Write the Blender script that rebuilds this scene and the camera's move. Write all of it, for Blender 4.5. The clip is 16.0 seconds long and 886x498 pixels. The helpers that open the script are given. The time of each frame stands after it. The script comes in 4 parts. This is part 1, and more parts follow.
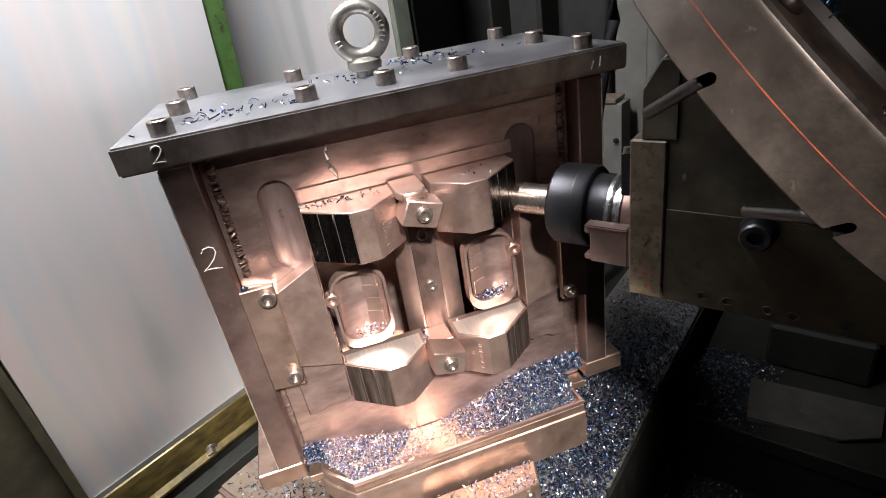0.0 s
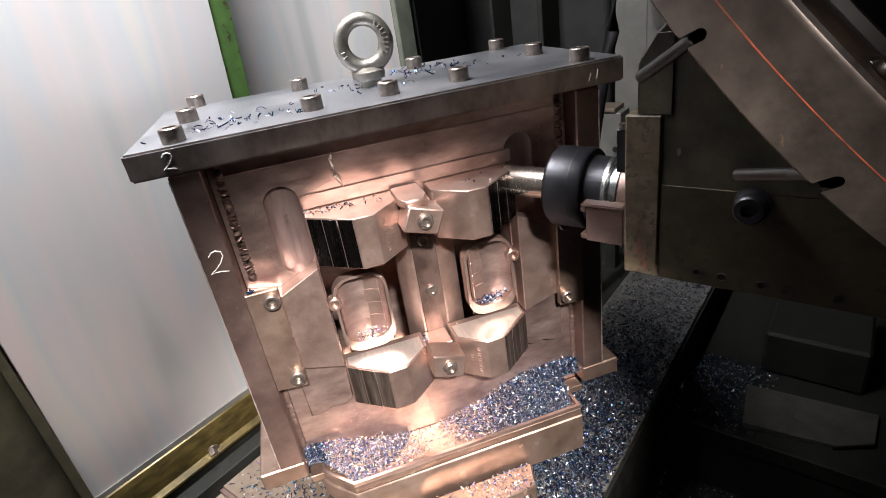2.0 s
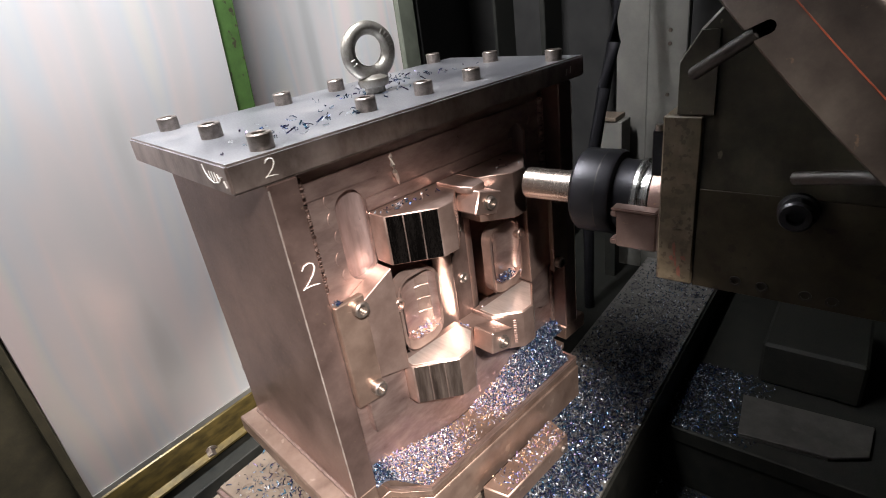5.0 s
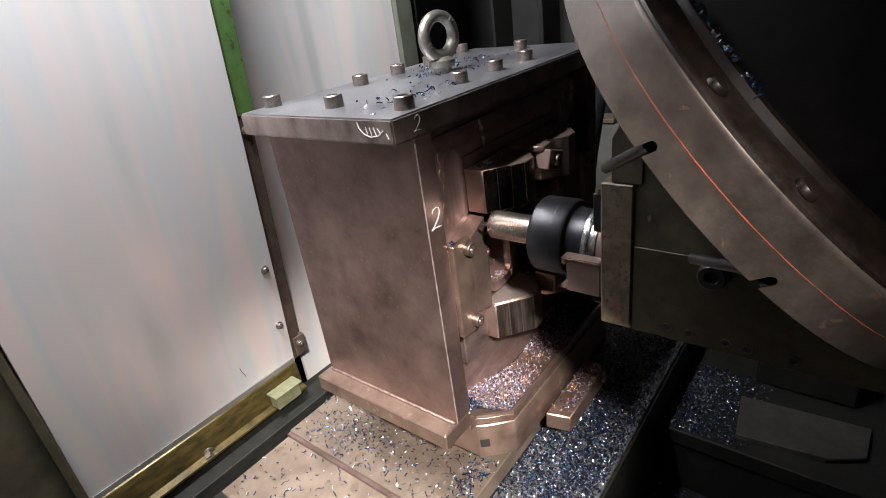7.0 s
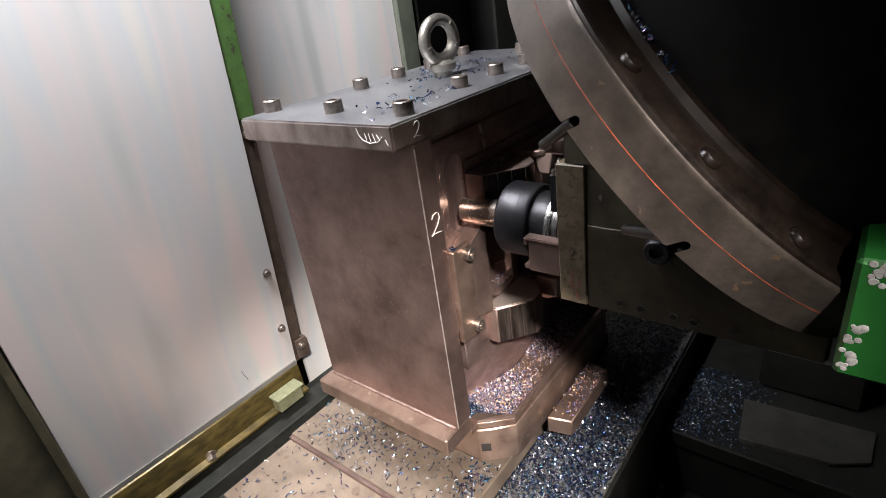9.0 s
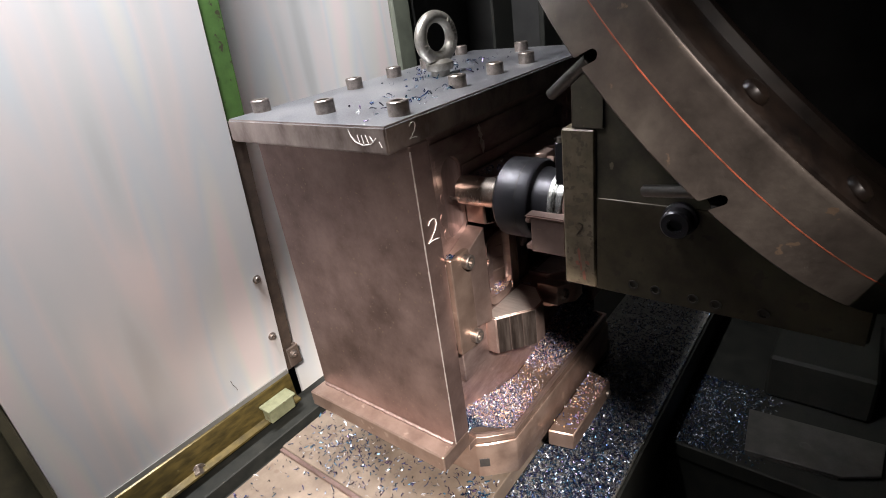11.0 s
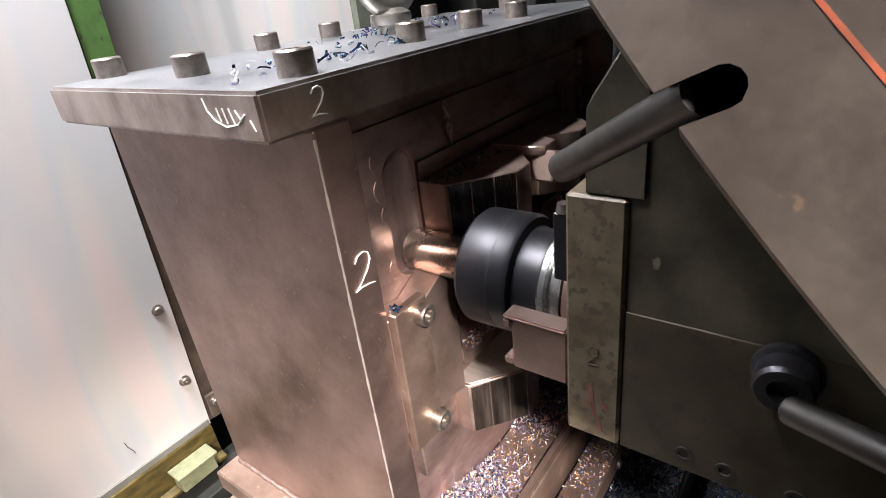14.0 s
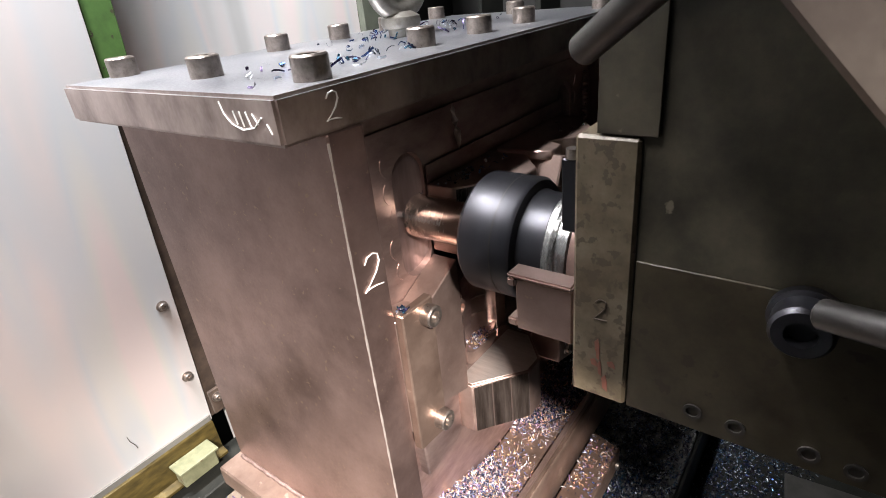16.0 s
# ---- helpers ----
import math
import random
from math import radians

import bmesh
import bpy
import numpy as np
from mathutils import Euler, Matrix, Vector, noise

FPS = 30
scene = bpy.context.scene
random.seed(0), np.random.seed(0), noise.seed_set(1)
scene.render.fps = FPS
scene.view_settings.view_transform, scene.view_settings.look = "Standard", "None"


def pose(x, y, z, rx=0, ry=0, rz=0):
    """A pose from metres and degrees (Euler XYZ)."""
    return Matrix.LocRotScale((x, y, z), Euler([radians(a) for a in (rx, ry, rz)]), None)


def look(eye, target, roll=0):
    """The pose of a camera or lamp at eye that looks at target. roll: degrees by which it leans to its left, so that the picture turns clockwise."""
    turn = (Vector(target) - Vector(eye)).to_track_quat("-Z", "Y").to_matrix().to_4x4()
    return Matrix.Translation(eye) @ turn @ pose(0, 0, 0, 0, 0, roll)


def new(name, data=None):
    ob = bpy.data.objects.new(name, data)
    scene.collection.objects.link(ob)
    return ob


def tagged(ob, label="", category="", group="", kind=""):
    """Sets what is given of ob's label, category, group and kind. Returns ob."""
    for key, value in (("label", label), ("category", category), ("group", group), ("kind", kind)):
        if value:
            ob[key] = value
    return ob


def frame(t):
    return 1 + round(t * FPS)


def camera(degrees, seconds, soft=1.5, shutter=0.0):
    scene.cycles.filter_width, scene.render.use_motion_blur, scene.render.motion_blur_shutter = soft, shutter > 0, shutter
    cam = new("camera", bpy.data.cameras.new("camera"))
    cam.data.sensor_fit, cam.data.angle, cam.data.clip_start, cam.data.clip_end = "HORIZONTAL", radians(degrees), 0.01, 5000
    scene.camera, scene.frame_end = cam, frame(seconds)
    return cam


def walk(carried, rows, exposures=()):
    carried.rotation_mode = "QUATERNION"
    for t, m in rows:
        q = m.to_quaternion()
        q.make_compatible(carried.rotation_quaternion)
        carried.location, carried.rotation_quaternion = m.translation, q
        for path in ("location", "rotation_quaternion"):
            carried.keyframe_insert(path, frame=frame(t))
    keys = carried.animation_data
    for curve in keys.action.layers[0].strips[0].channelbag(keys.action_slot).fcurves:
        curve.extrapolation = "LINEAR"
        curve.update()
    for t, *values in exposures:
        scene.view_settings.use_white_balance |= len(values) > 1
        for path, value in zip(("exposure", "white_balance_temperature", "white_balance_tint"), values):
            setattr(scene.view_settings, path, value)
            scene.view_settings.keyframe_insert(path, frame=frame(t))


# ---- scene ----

# ---- camera and its way ----
cam = camera(79.40, 16.0, soft=0.95, shutter=0.3)
walk(cam, [
    (0.0, pose(-0.3916, -0.3718, 0.0953, 63.13, 8.49, -53.51)),
    (0.5, pose(-0.3951, -0.3708, 0.0967, 63.13, 8.33, -53.54)),
    (1.0, pose(-0.3973, -0.3713, 0.0965, 63.18, 8.23, -53.54)),
    (1.5, pose(-0.4003, -0.3752, 0.0998, 63.49, 8.12, -53.46)),
    (2.0, pose(-0.4026, -0.3823, 0.1031, 63.75, 8.11, -53.20)),
    (2.5, pose(-0.4100, -0.3877, 0.1052, 64.18, 7.82, -52.92)),
    (3.0, pose(-0.4097, -0.3900, 0.1059, 64.19, 7.63, -52.66)),
    (3.5, pose(-0.4088, -0.3929, 0.1073, 64.29, 7.47, -52.63)),
    (5.8, pose(-0.3980, -0.3904, 0.1118, 64.20, 7.40, -52.48)),
    (6.0, pose(-0.3971, -0.3896, 0.1134, 64.11, 7.39, -52.51)),
    (6.5, pose(-0.3980, -0.3920, 0.1142, 64.17, 7.41, -52.45)),
    (7.0, pose(-0.4012, -0.3931, 0.1113, 64.32, 7.37, -52.65)),
    (7.5, pose(-0.4001, -0.3941, 0.1126, 64.34, 7.47, -52.57)),
    (8.0, pose(-0.3959, -0.3953, 0.1142, 64.34, 7.60, -52.48)),
    (8.5, pose(-0.3937, -0.3949, 0.1164, 64.29, 7.63, -52.37)),
    (9.0, pose(-0.3937, -0.3944, 0.1173, 64.23, 7.61, -52.30)),
    (11.3, pose(-0.3558, -0.3600, 0.1041, 64.44, 7.35, -52.69)),
    (11.5, pose(-0.3143, -0.3411, 0.0924, 64.18, 7.59, -52.45)),
    (12.0, pose(-0.2242, -0.2891, 0.0661, 63.81, 7.37, -54.25)),
    (12.5, pose(-0.1862, -0.2613, 0.0465, 64.14, 7.23, -55.19)),
    (13.0, pose(-0.1758, -0.2492, 0.0432, 63.60, 6.80, -55.08)),
    (13.5, pose(-0.1775, -0.2457, 0.0417, 63.49, 6.32, -54.81)),
    (14.0, pose(-0.1702, -0.2503, 0.0390, 63.64, 6.37, -54.10)),
    (14.5, pose(-0.1770, -0.2490, 0.0449, 63.67, 5.94, -54.15)),
    (15.0, pose(-0.1776, -0.2498, 0.0455, 63.67, 5.84, -54.06)),
    (15.5, pose(-0.1795, -0.2501, 0.0476, 63.58, 5.58, -53.95)),
    (16.0, pose(-0.1776, -0.2481, 0.0449, 63.57, 5.51, -53.83)),
], exposures=[(0.0, 0.1), (3.7, 0.1), (6.0, 0.05), (7.0, -0.03), (9.0, -0.03), (11.3, 0.18), (12.5, 0.48), (16.0, 0.66)])

# ---- world, lamps ----
world = bpy.data.worlds.new("workshop_dark")
world.use_nodes = True
world.node_tree.nodes["Background"].inputs[0].default_value = (0.5, 0.52, 0.5, 1)
world.node_tree.nodes["Background"].inputs[1].default_value = 0.03
scene.world = world


def spot(name, eye, target, watts, degrees, blend, radius, colour):
    data = bpy.data.lights.new(name, "SPOT")
    data.energy, data.spot_size, data.spot_blend = watts, radians(degrees), blend
    data.shadow_soft_size, data.color = radius, colour
    ob = new(name, data)
    ob.matrix_world = look(eye, target)
    return ob


def area(name, eye, target, watts, sx, sy, colour):
    data = bpy.data.lights.new(name, "AREA")
    data.shape, data.size, data.size_y, data.energy, data.color = "RECTANGLE", sx, sy, watts, colour
    ob = new(name, data)
    ob.matrix_world = look(eye, target)
    return ob


# the work lamp of the machine, above and behind the camera, and the strip lamp under its roof
spot("work_lamp", (-0.84, -1.0, 0.81), (-0.02, 0.05, -0.47), 565, 25, 0.9, 0.045, (1.0, 0.90, 0.84))
# no lamp of the machine: weak unseen area light added to lift the shadows
area("fill_lamp", (-0.75, -1.0, 0.9), (0.1, 0.0, -0.3), 0.6, 0.3, 0.3, (1.0, 0.96, 0.92))
area("strip_lamp", (-0.22, 0.20, 0.95), (-0.3, 1.10, 0.43), 100, 0.6, 0.1, (0.98, 0.97, 1.0))

# ---- materials ----


def material(name, cols, rough=(0.4, 0.6), metal=0.0, scale=40.0, stretch=(1, 1, 1), bump=0.15, fine=400.0, chips=None, chip_at=0.6,
             chip_scale=60.0, island=False, spec=0.5, detail=6):
    """A worn surface: two to four colours mixed by broad noise, fine grain in gloss and relief; chips: a second colour in sharp flakes."""
    m = bpy.data.materials.new(name)
    m.use_nodes = True
    nt = m.node_tree
    nodes, links = nt.nodes, nt.links
    bsdf = nodes["Principled BSDF"]
    tex = nodes.new("ShaderNodeTexCoord")
    mp = nodes.new("ShaderNodeMapping")
    mp.inputs["Scale"].default_value = stretch
    links.new(tex.outputs["Object"], mp.inputs[0])
    broad = nodes.new("ShaderNodeTexNoise")
    broad.inputs["Scale"].default_value, broad.inputs["Detail"].default_value, broad.inputs["Roughness"].default_value = scale, detail, 0.65
    links.new(mp.outputs[0], broad.inputs["Vector"])
    ramp = nodes.new("ShaderNodeValToRGB")
    els = ramp.color_ramp.elements
    lo, hi = (0.0, 1.0) if island else (0.32, 0.68)
    els[0].position, els[1].position = lo, hi
    els[0].color, els[1].color = (*cols[0], 1), (*cols[-1], 1)
    for i, c in enumerate(cols[1:-1]):
        els.new(lo + (hi - lo) * (i + 1) / (len(cols) - 1)).color = (*c, 1)
    if island:
        geo = nodes.new("ShaderNodeNewGeometry")
        links.new(geo.outputs["Random Per Island"], ramp.inputs[0])
    else:
        links.new(broad.outputs[0], ramp.inputs[0])
    colour = ramp.outputs[0]
    grain = nodes.new("ShaderNodeTexNoise")
    grain.inputs["Scale"].default_value, grain.inputs["Detail"].default_value = fine, 3
    links.new(mp.outputs[0], grain.inputs["Vector"])
    if chips:
        flake = nodes.new("ShaderNodeTexNoise")
        flake.inputs["Scale"].default_value, flake.inputs["Detail"].default_value = chip_scale, 5
        links.new(tex.outputs["Object"], flake.inputs["Vector"])
        cut = nodes.new("ShaderNodeValToRGB")
        cut.color_ramp.elements[0].position, cut.color_ramp.elements[1].position = chip_at, chip_at + 0.03
        links.new(flake.outputs[0], cut.inputs[0])
        mix = nodes.new("ShaderNodeMixRGB")
        mix.inputs[2].default_value = (*chips, 1)
        links.new(cut.outputs[0], mix.inputs[0])
        links.new(colour, mix.inputs[1])
        colour = mix.outputs[0]
    links.new(colour, bsdf.inputs["Base Color"])
    rr = nodes.new("ShaderNodeMapRange")
    rr.inputs["From Min"].default_value, rr.inputs["From Max"].default_value = 0.3, 0.7
    rr.inputs["To Min"].default_value, rr.inputs["To Max"].default_value = rough
    both = nodes.new("ShaderNodeMath")
    both.operation = "MULTIPLY_ADD"
    both.inputs[1].default_value = 0.5
    half = nodes.new("ShaderNodeMath")
    half.operation = "MULTIPLY"
    half.inputs[1].default_value = 0.5
    links.new(broad.outputs[0], half.inputs[0])
    links.new(grain.outputs[0], both.inputs[0])
    links.new(half.outputs[0], both.inputs[2])
    links.new(both.outputs[0], rr.inputs[0])
    links.new(rr.outputs[0], bsdf.inputs["Roughness"])
    bsdf.inputs["Metallic"].default_value = metal
    bsdf.inputs["Specular IOR Level"].default_value = spec
    if bump:
        bp = nodes.new("ShaderNodeBump")
        bp.inputs["Strength"].default_value, bp.inputs["Distance"].default_value = bump, 0.0006
        links.new(both.outputs[0], bp.inputs["Height"])
        links.new(bp.outputs[0], bsdf.inputs["Normal"])
    return m


M_FIX = material("oiled_steel", [(0.205, 0.14, 0.124), (0.285, 0.2, 0.178), (0.36, 0.258, 0.23)], (0.27, 0.5), 0.88, 16, bump=0.2, chips=(0.36, 0.26, 0.20), chip_at=0.66, chip_scale=200)
M_BRONZE = material("oil_browned_steel", [(0.26, 0.18, 0.143), (0.33, 0.236, 0.19), (0.40, 0.295, 0.24)], (0.3, 0.52), 0.85, 24, bump=0.2, chips=(0.46, 0.35, 0.28), chip_at=0.66, chip_scale=60)
# blue-grey for upward faces: the cool light from above is in the colour
M_TOP = material("cool_lit_steel_plate", [(0.16, 0.165, 0.18), (0.235, 0.24, 0.258), (0.31, 0.305, 0.31)], (0.26, 0.5), 0.8, 12, bump=0.12)
M_EDGE = material("polished_plate_edge", [(0.24, 0.19, 0.17), (0.42, 0.345, 0.315), (0.54, 0.46, 0.43)], (0.28, 0.5), 0.85, 26, (1, 1, 0.6), bump=0.1)
M_WEB = material("milled_steel", [(0.33, 0.235, 0.215), (0.46, 0.34, 0.31), (0.58, 0.45, 0.41)], (0.26, 0.48), 0.9, 20, (1, 1, 2.5), bump=0.15)
M_JAW = material("forged_jaw_steel", [(0.38, 0.268, 0.23), (0.46, 0.335, 0.29), (0.54, 0.405, 0.36)], (0.28, 0.46), 0.88, 26, bump=0.12)
# upper jaw's cut face: the dark surroundings it mirrors are in the base colour
M_CUT = material("cut_steel_dark_reflection", [(0.055, 0.048, 0.046), (0.10, 0.088, 0.083)], (0.2, 0.34), 1.0, 30, (4, 4, 0.4), bump=0.03)
# cut face of the lower jaw, coloured lighter because more light falls there
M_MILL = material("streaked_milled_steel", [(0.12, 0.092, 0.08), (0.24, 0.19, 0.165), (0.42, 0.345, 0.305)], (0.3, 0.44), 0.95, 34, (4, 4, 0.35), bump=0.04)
M_LINE = material("bright_tool_ridge", [(0.26, 0.23, 0.215), (0.56, 0.51, 0.48)], (0.25, 0.4), 0.9, 100, bump=0)
# very light base colour: holds the lamp's glare on bare metal
M_GLARE = material("glare_bright_steel", [(0.70, 0.62, 0.57), (0.84, 0.76, 0.71)], (0.34, 0.48), 0.85, 40, (8, 1, 1), bump=0.05)
M_SLOT = material("slot_steel", [(0.30, 0.225, 0.21), (0.41, 0.315, 0.30)], (0.44, 0.58), 0.9, 50, (4, 4, 0.5), bump=0.05)
M_SCREW = material("zinc_screw_steel", [(0.21, 0.178, 0.158), (0.40, 0.35, 0.315)], (0.25, 0.42), 0.9, 150)
M_EYE = material("galvanised_steel", [(0.28, 0.26, 0.225), (0.46, 0.44, 0.40)], (0.28, 0.45), 0.85, 90, bump=0.3)
M_WELD = material("weld_bead_steel", [(0.20, 0.14, 0.12), (0.34, 0.245, 0.215)], (0.3, 0.55), 0.8, 150, bump=0.4)
M_DARK = material("dark_recess_steel", [(0.02, 0.018, 0.018), (0.05, 0.045, 0.04)], (0.4, 0.7), 0.4, 60)
M_RED = material("faded_red_paint", [(0.10, 0.035, 0.025), (0.16, 0.055, 0.038)], (0.5, 0.7), 0, 120)
# near-black, hardly any gloss: shade of rim slots and housing in the colour
M_VOID = material("shade_black", [(0.002, 0.002, 0.002), (0.005, 0.005, 0.005)], (0.6, 0.9), 0, 60, spec=0.05)
M_CHALK = material("white_chalk", [(0.7, 0.69, 0.66), (0.85, 0.84, 0.8)], (0.8, 0.9), 0, 300)
M_CHIP = material("blue_steel_chips", [(0.01, 0.015, 0.03), (0.02, 0.055, 0.18), (0.07, 0.045, 0.10), (0.012, 0.014, 0.03), (0.05, 0.15, 0.24), (0.015, 0.025, 0.06), (0.46, 0.53, 0.64), (0.88, 0.90, 0.92)],
                  (0.16, 0.36), 0.75, 90, island=True, bump=0)
M_CHIPW = material("straw_steel_chips", [(0.03, 0.03, 0.06), (0.04, 0.06, 0.16), (0.62, 0.36, 0.27), (0.82, 0.60, 0.32), (0.42, 0.24, 0.42), (0.08, 0.12, 0.30), (0.34, 0.38, 0.52), (0.05, 0.05, 0.09), (0.55, 0.50, 0.50), (0.92, 0.91, 0.91)],
                   (0.22, 0.42), 0.6, 90, island=True, bump=0)
M_PILE = material("chip_bed", [(0.02, 0.023, 0.035), (0.07, 0.078, 0.11), (0.17, 0.15, 0.14)], (0.25, 0.5), 0.6, 260, bump=0.6, fine=900)
# the pinkish and bluish stops paint soft reflections into the white sheet
M_PANEL = material("white_sheet_with_reflections", [(0.47, 0.475, 0.47), (0.57, 0.57, 0.565), (0.63, 0.585, 0.575), (0.56, 0.58, 0.595), (0.62, 0.61, 0.58), (0.68, 0.60, 0.585)], (0.30, 0.38), 0.3, 4.0, (3.0, 1, 0.32), bump=0, fine=24, detail=1.2)
M_GREEN = material("chipped_green_paint", [(0.035, 0.075, 0.018), (0.06, 0.13, 0.03)], (0.4, 0.6), 0, 40, chips=(0.03, 0.022, 0.015), chip_at=0.62)
M_BRIGHT = material("bright_green_paint", [(0.010, 0.085, 0.015), (0.015, 0.115, 0.02)], (0.35, 0.5), 0, 20)
M_PALEGREEN = material("pale_green_paint", [(0.10, 0.105, 0.06), (0.17, 0.175, 0.105)], (0.4, 0.6), 0, 60, chips=(0.08, 0.06, 0.03), chip_at=0.64)
M_OLIVE = material("yellow_passivated_rail", [(0.036, 0.028, 0.011), (0.115, 0.082, 0.023)], (0.3, 0.5), 0.5, 25, (1, 1, 3))
M_FRAME = material("dark_olive_frame", [(0.02, 0.018, 0.01), (0.05, 0.042, 0.022)], (0.45, 0.7), 0.1, 30)
M_BROWN = material("rusty_brown_steel", [(0.035, 0.025, 0.02), (0.085, 0.06, 0.045)], (0.5, 0.7), 0.3, 40)
M_HEAD = material("worn_olive_paint", [(0.013, 0.011, 0.008), (0.036, 0.031, 0.021), (0.066, 0.056, 0.038)], (0.32, 0.6), 0.15, 26, chips=(0.11, 0.095, 0.07), chip_at=0.71, chip_scale=60, bump=0.3)
M_COVER = material("oily_olive_cover", [(0.014, 0.010, 0.006), (0.032, 0.025, 0.0145), (0.050, 0.040, 0.024)], (0.28, 0.52), 0.15, 26, chips=(0.022, 0.016, 0.010), chip_at=0.6, chip_scale=70, bump=0.3)
M_NOSE = material("flaking_cream_paint", [(0.045, 0.031, 0.019), (0.080, 0.063, 0.040), (0.115, 0.094, 0.065)], (0.4, 0.65), 0.1, 45, chips=(0.05, 0.035, 0.023), chip_at=0.56, chip_scale=170, bump=0.3)
M_DISC = material("ground_flange_steel", [(0.036, 0.030, 0.026), (0.064, 0.053, 0.046), (0.098, 0.084, 0.071)], (0.34, 0.56), 0.6, 20, bump=0.15, chips=(0.12, 0.085, 0.06), chip_at=0.68, chip_scale=90)
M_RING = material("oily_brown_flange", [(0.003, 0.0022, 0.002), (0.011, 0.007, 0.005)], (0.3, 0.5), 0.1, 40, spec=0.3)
M_ORANGE = material("orange_scribe_paint", [(0.07, 0.025, 0.015), (0.26, 0.06, 0.03)], (0.6, 0.8), 0, 60, fine=600, spec=0.2)
M_BLACK = material("black_oxide_steel", [(0.020, 0.020, 0.024), (0.034, 0.034, 0.039)], (0.36, 0.46), 0.7, 25, bump=0)
M_ROD = material("blackened_rod", [(0.012, 0.011, 0.011), (0.032, 0.029, 0.027)], (0.35, 0.55), 0.4, 80)
M_TOOL = material("ground_tool_steel", [(0.48, 0.415, 0.365), (0.57, 0.50, 0.445)], (0.22, 0.30), 0.95, 30, bump=0)
M_SILVER = material("ground_taper_steel", [(0.42, 0.42, 0.42), (0.60, 0.60, 0.59)], (0.2, 0.32), 0.95, 80)
M_BED = material("grimy_bed_steel", [(0.085, 0.083, 0.076), (0.14, 0.135, 0.125), (0.18, 0.17, 0.155)], (0.4, 0.65), 0.3, 30, chips=(0.02, 0.02, 0.022), chip_at=0.58, chip_scale=110)
M_SLIDE = material("ground_slide_steel", [(0.135, 0.104, 0.08), (0.25, 0.20, 0.155)], (0.35, 0.55), 0.5, 14, chips=(0.16, 0.12, 0.09), chip_at=0.64, chip_scale=20)
# near-black, rough and with little gloss
M_PIT = material("near_black_casting", [(0.006, 0.007, 0.006), (0.016, 0.016, 0.013)], (0.55, 0.8), 0.0, 40, spec=0.25)
M_TRAY = material("bare_bracket_sheet", [(0.06, 0.059, 0.054), (0.105, 0.10, 0.092)], (0.35, 0.55), 0.5, 30)
M_GREY = material("dull_grey_sheet", [(0.09, 0.088, 0.08), (0.14, 0.135, 0.12)], (0.5, 0.7), 0.1, 12)
M_BROWNED = material("darker_brown_steel", [(0.12, 0.082, 0.07), (0.24, 0.17, 0.15)], (0.36, 0.55), 0.85, 45, (1, 1, 0.6), bump=0.15)
M_PEEL = material("peeling_white_filler", [(0.22, 0.22, 0.21), (0.45, 0.45, 0.44)], (0.6, 0.8), 0, 120, bump=0.5)
M_WALL = material("dark_enclosure_paint", [(0.020, 0.020, 0.020), (0.04, 0.039, 0.037)], (0.5, 0.8), 0, 8)

# ---- mesh helpers (millimetres in, metres out) ----
ORG = {}


def tidy(bm):
    bmesh.ops.recalc_face_normals(bm, faces=bm.faces)
    return bm


def bevel(bm, w, seg=1, angle=25):
    if w > 0:
        bm.normal_update()
        es = [e for e in bm.edges if len(e.link_faces) == 2 and math.degrees(e.calc_face_angle(0)) > angle]
        bmesh.ops.bevel(bm, geom=es, offset=w, segments=seg, affect="EDGES", clamp_overlap=True)
    return bm


def box(x0, x1, y0, y1, z0, z1, w=0.8, seg=1):
    bm = bmesh.new()
    m = Matrix.Translation(((x0 + x1) / 2, (y0 + y1) / 2, (z0 + z1) / 2)) @ Matrix.Diagonal((abs(x1 - x0), abs(y1 - y0), abs(z1 - z0), 1))
    bmesh.ops.create_cube(bm, size=1, matrix=m)
    return tidy(bevel(bm, w, seg))


def prism(poly, plane, lo, hi, w=0.8):
    """A polygon in plane 'xy', 'xz' or 'yz', drawn out along the third axis."""
    bm = bmesh.new()

    def at(p, h):
        return {"xy": (p[0], p[1], h), "xz": (p[0], h, p[1]), "yz": (h, p[0], p[1])}[plane]
    a = [bm.verts.new(at(p, lo)) for p in poly]
    b = [bm.verts.new(at(p, hi)) for p in poly]
    bm.faces.new(a)
    bm.faces.new(b)
    for i in range(len(poly)):
        j = (i + 1) % len(poly)
        bm.faces.new((a[i], a[j], b[j], b[i]))
    tidy(bm)
    return tidy(bevel(bm, w))


def pierced(outer, holes, y0, y1):
    """A slab in the xz plane with openings through it."""
    bm = bmesh.new()
    loops = []
    for y in (y0, y1):
        ring = []
        edges = []
        for poly in [outer] + holes:
            vs = [bm.verts.new((p[0], y, p[1])) for p in poly]
            edges += [bm.edges.new((vs[i], vs[(i + 1) % len(vs)])) for i in range(len(vs))]
            ring.append(vs)
        bmesh.ops.triangle_fill(bm, edges=edges, use_beauty=True)
        loops.append(ring)
    for a, b in zip(*loops):
        for i in range(len(a)):
            j = (i + 1) % len(a)
            bm.faces.new((a[i], a[j], b[j], b[i]))
    return tidy(bm)


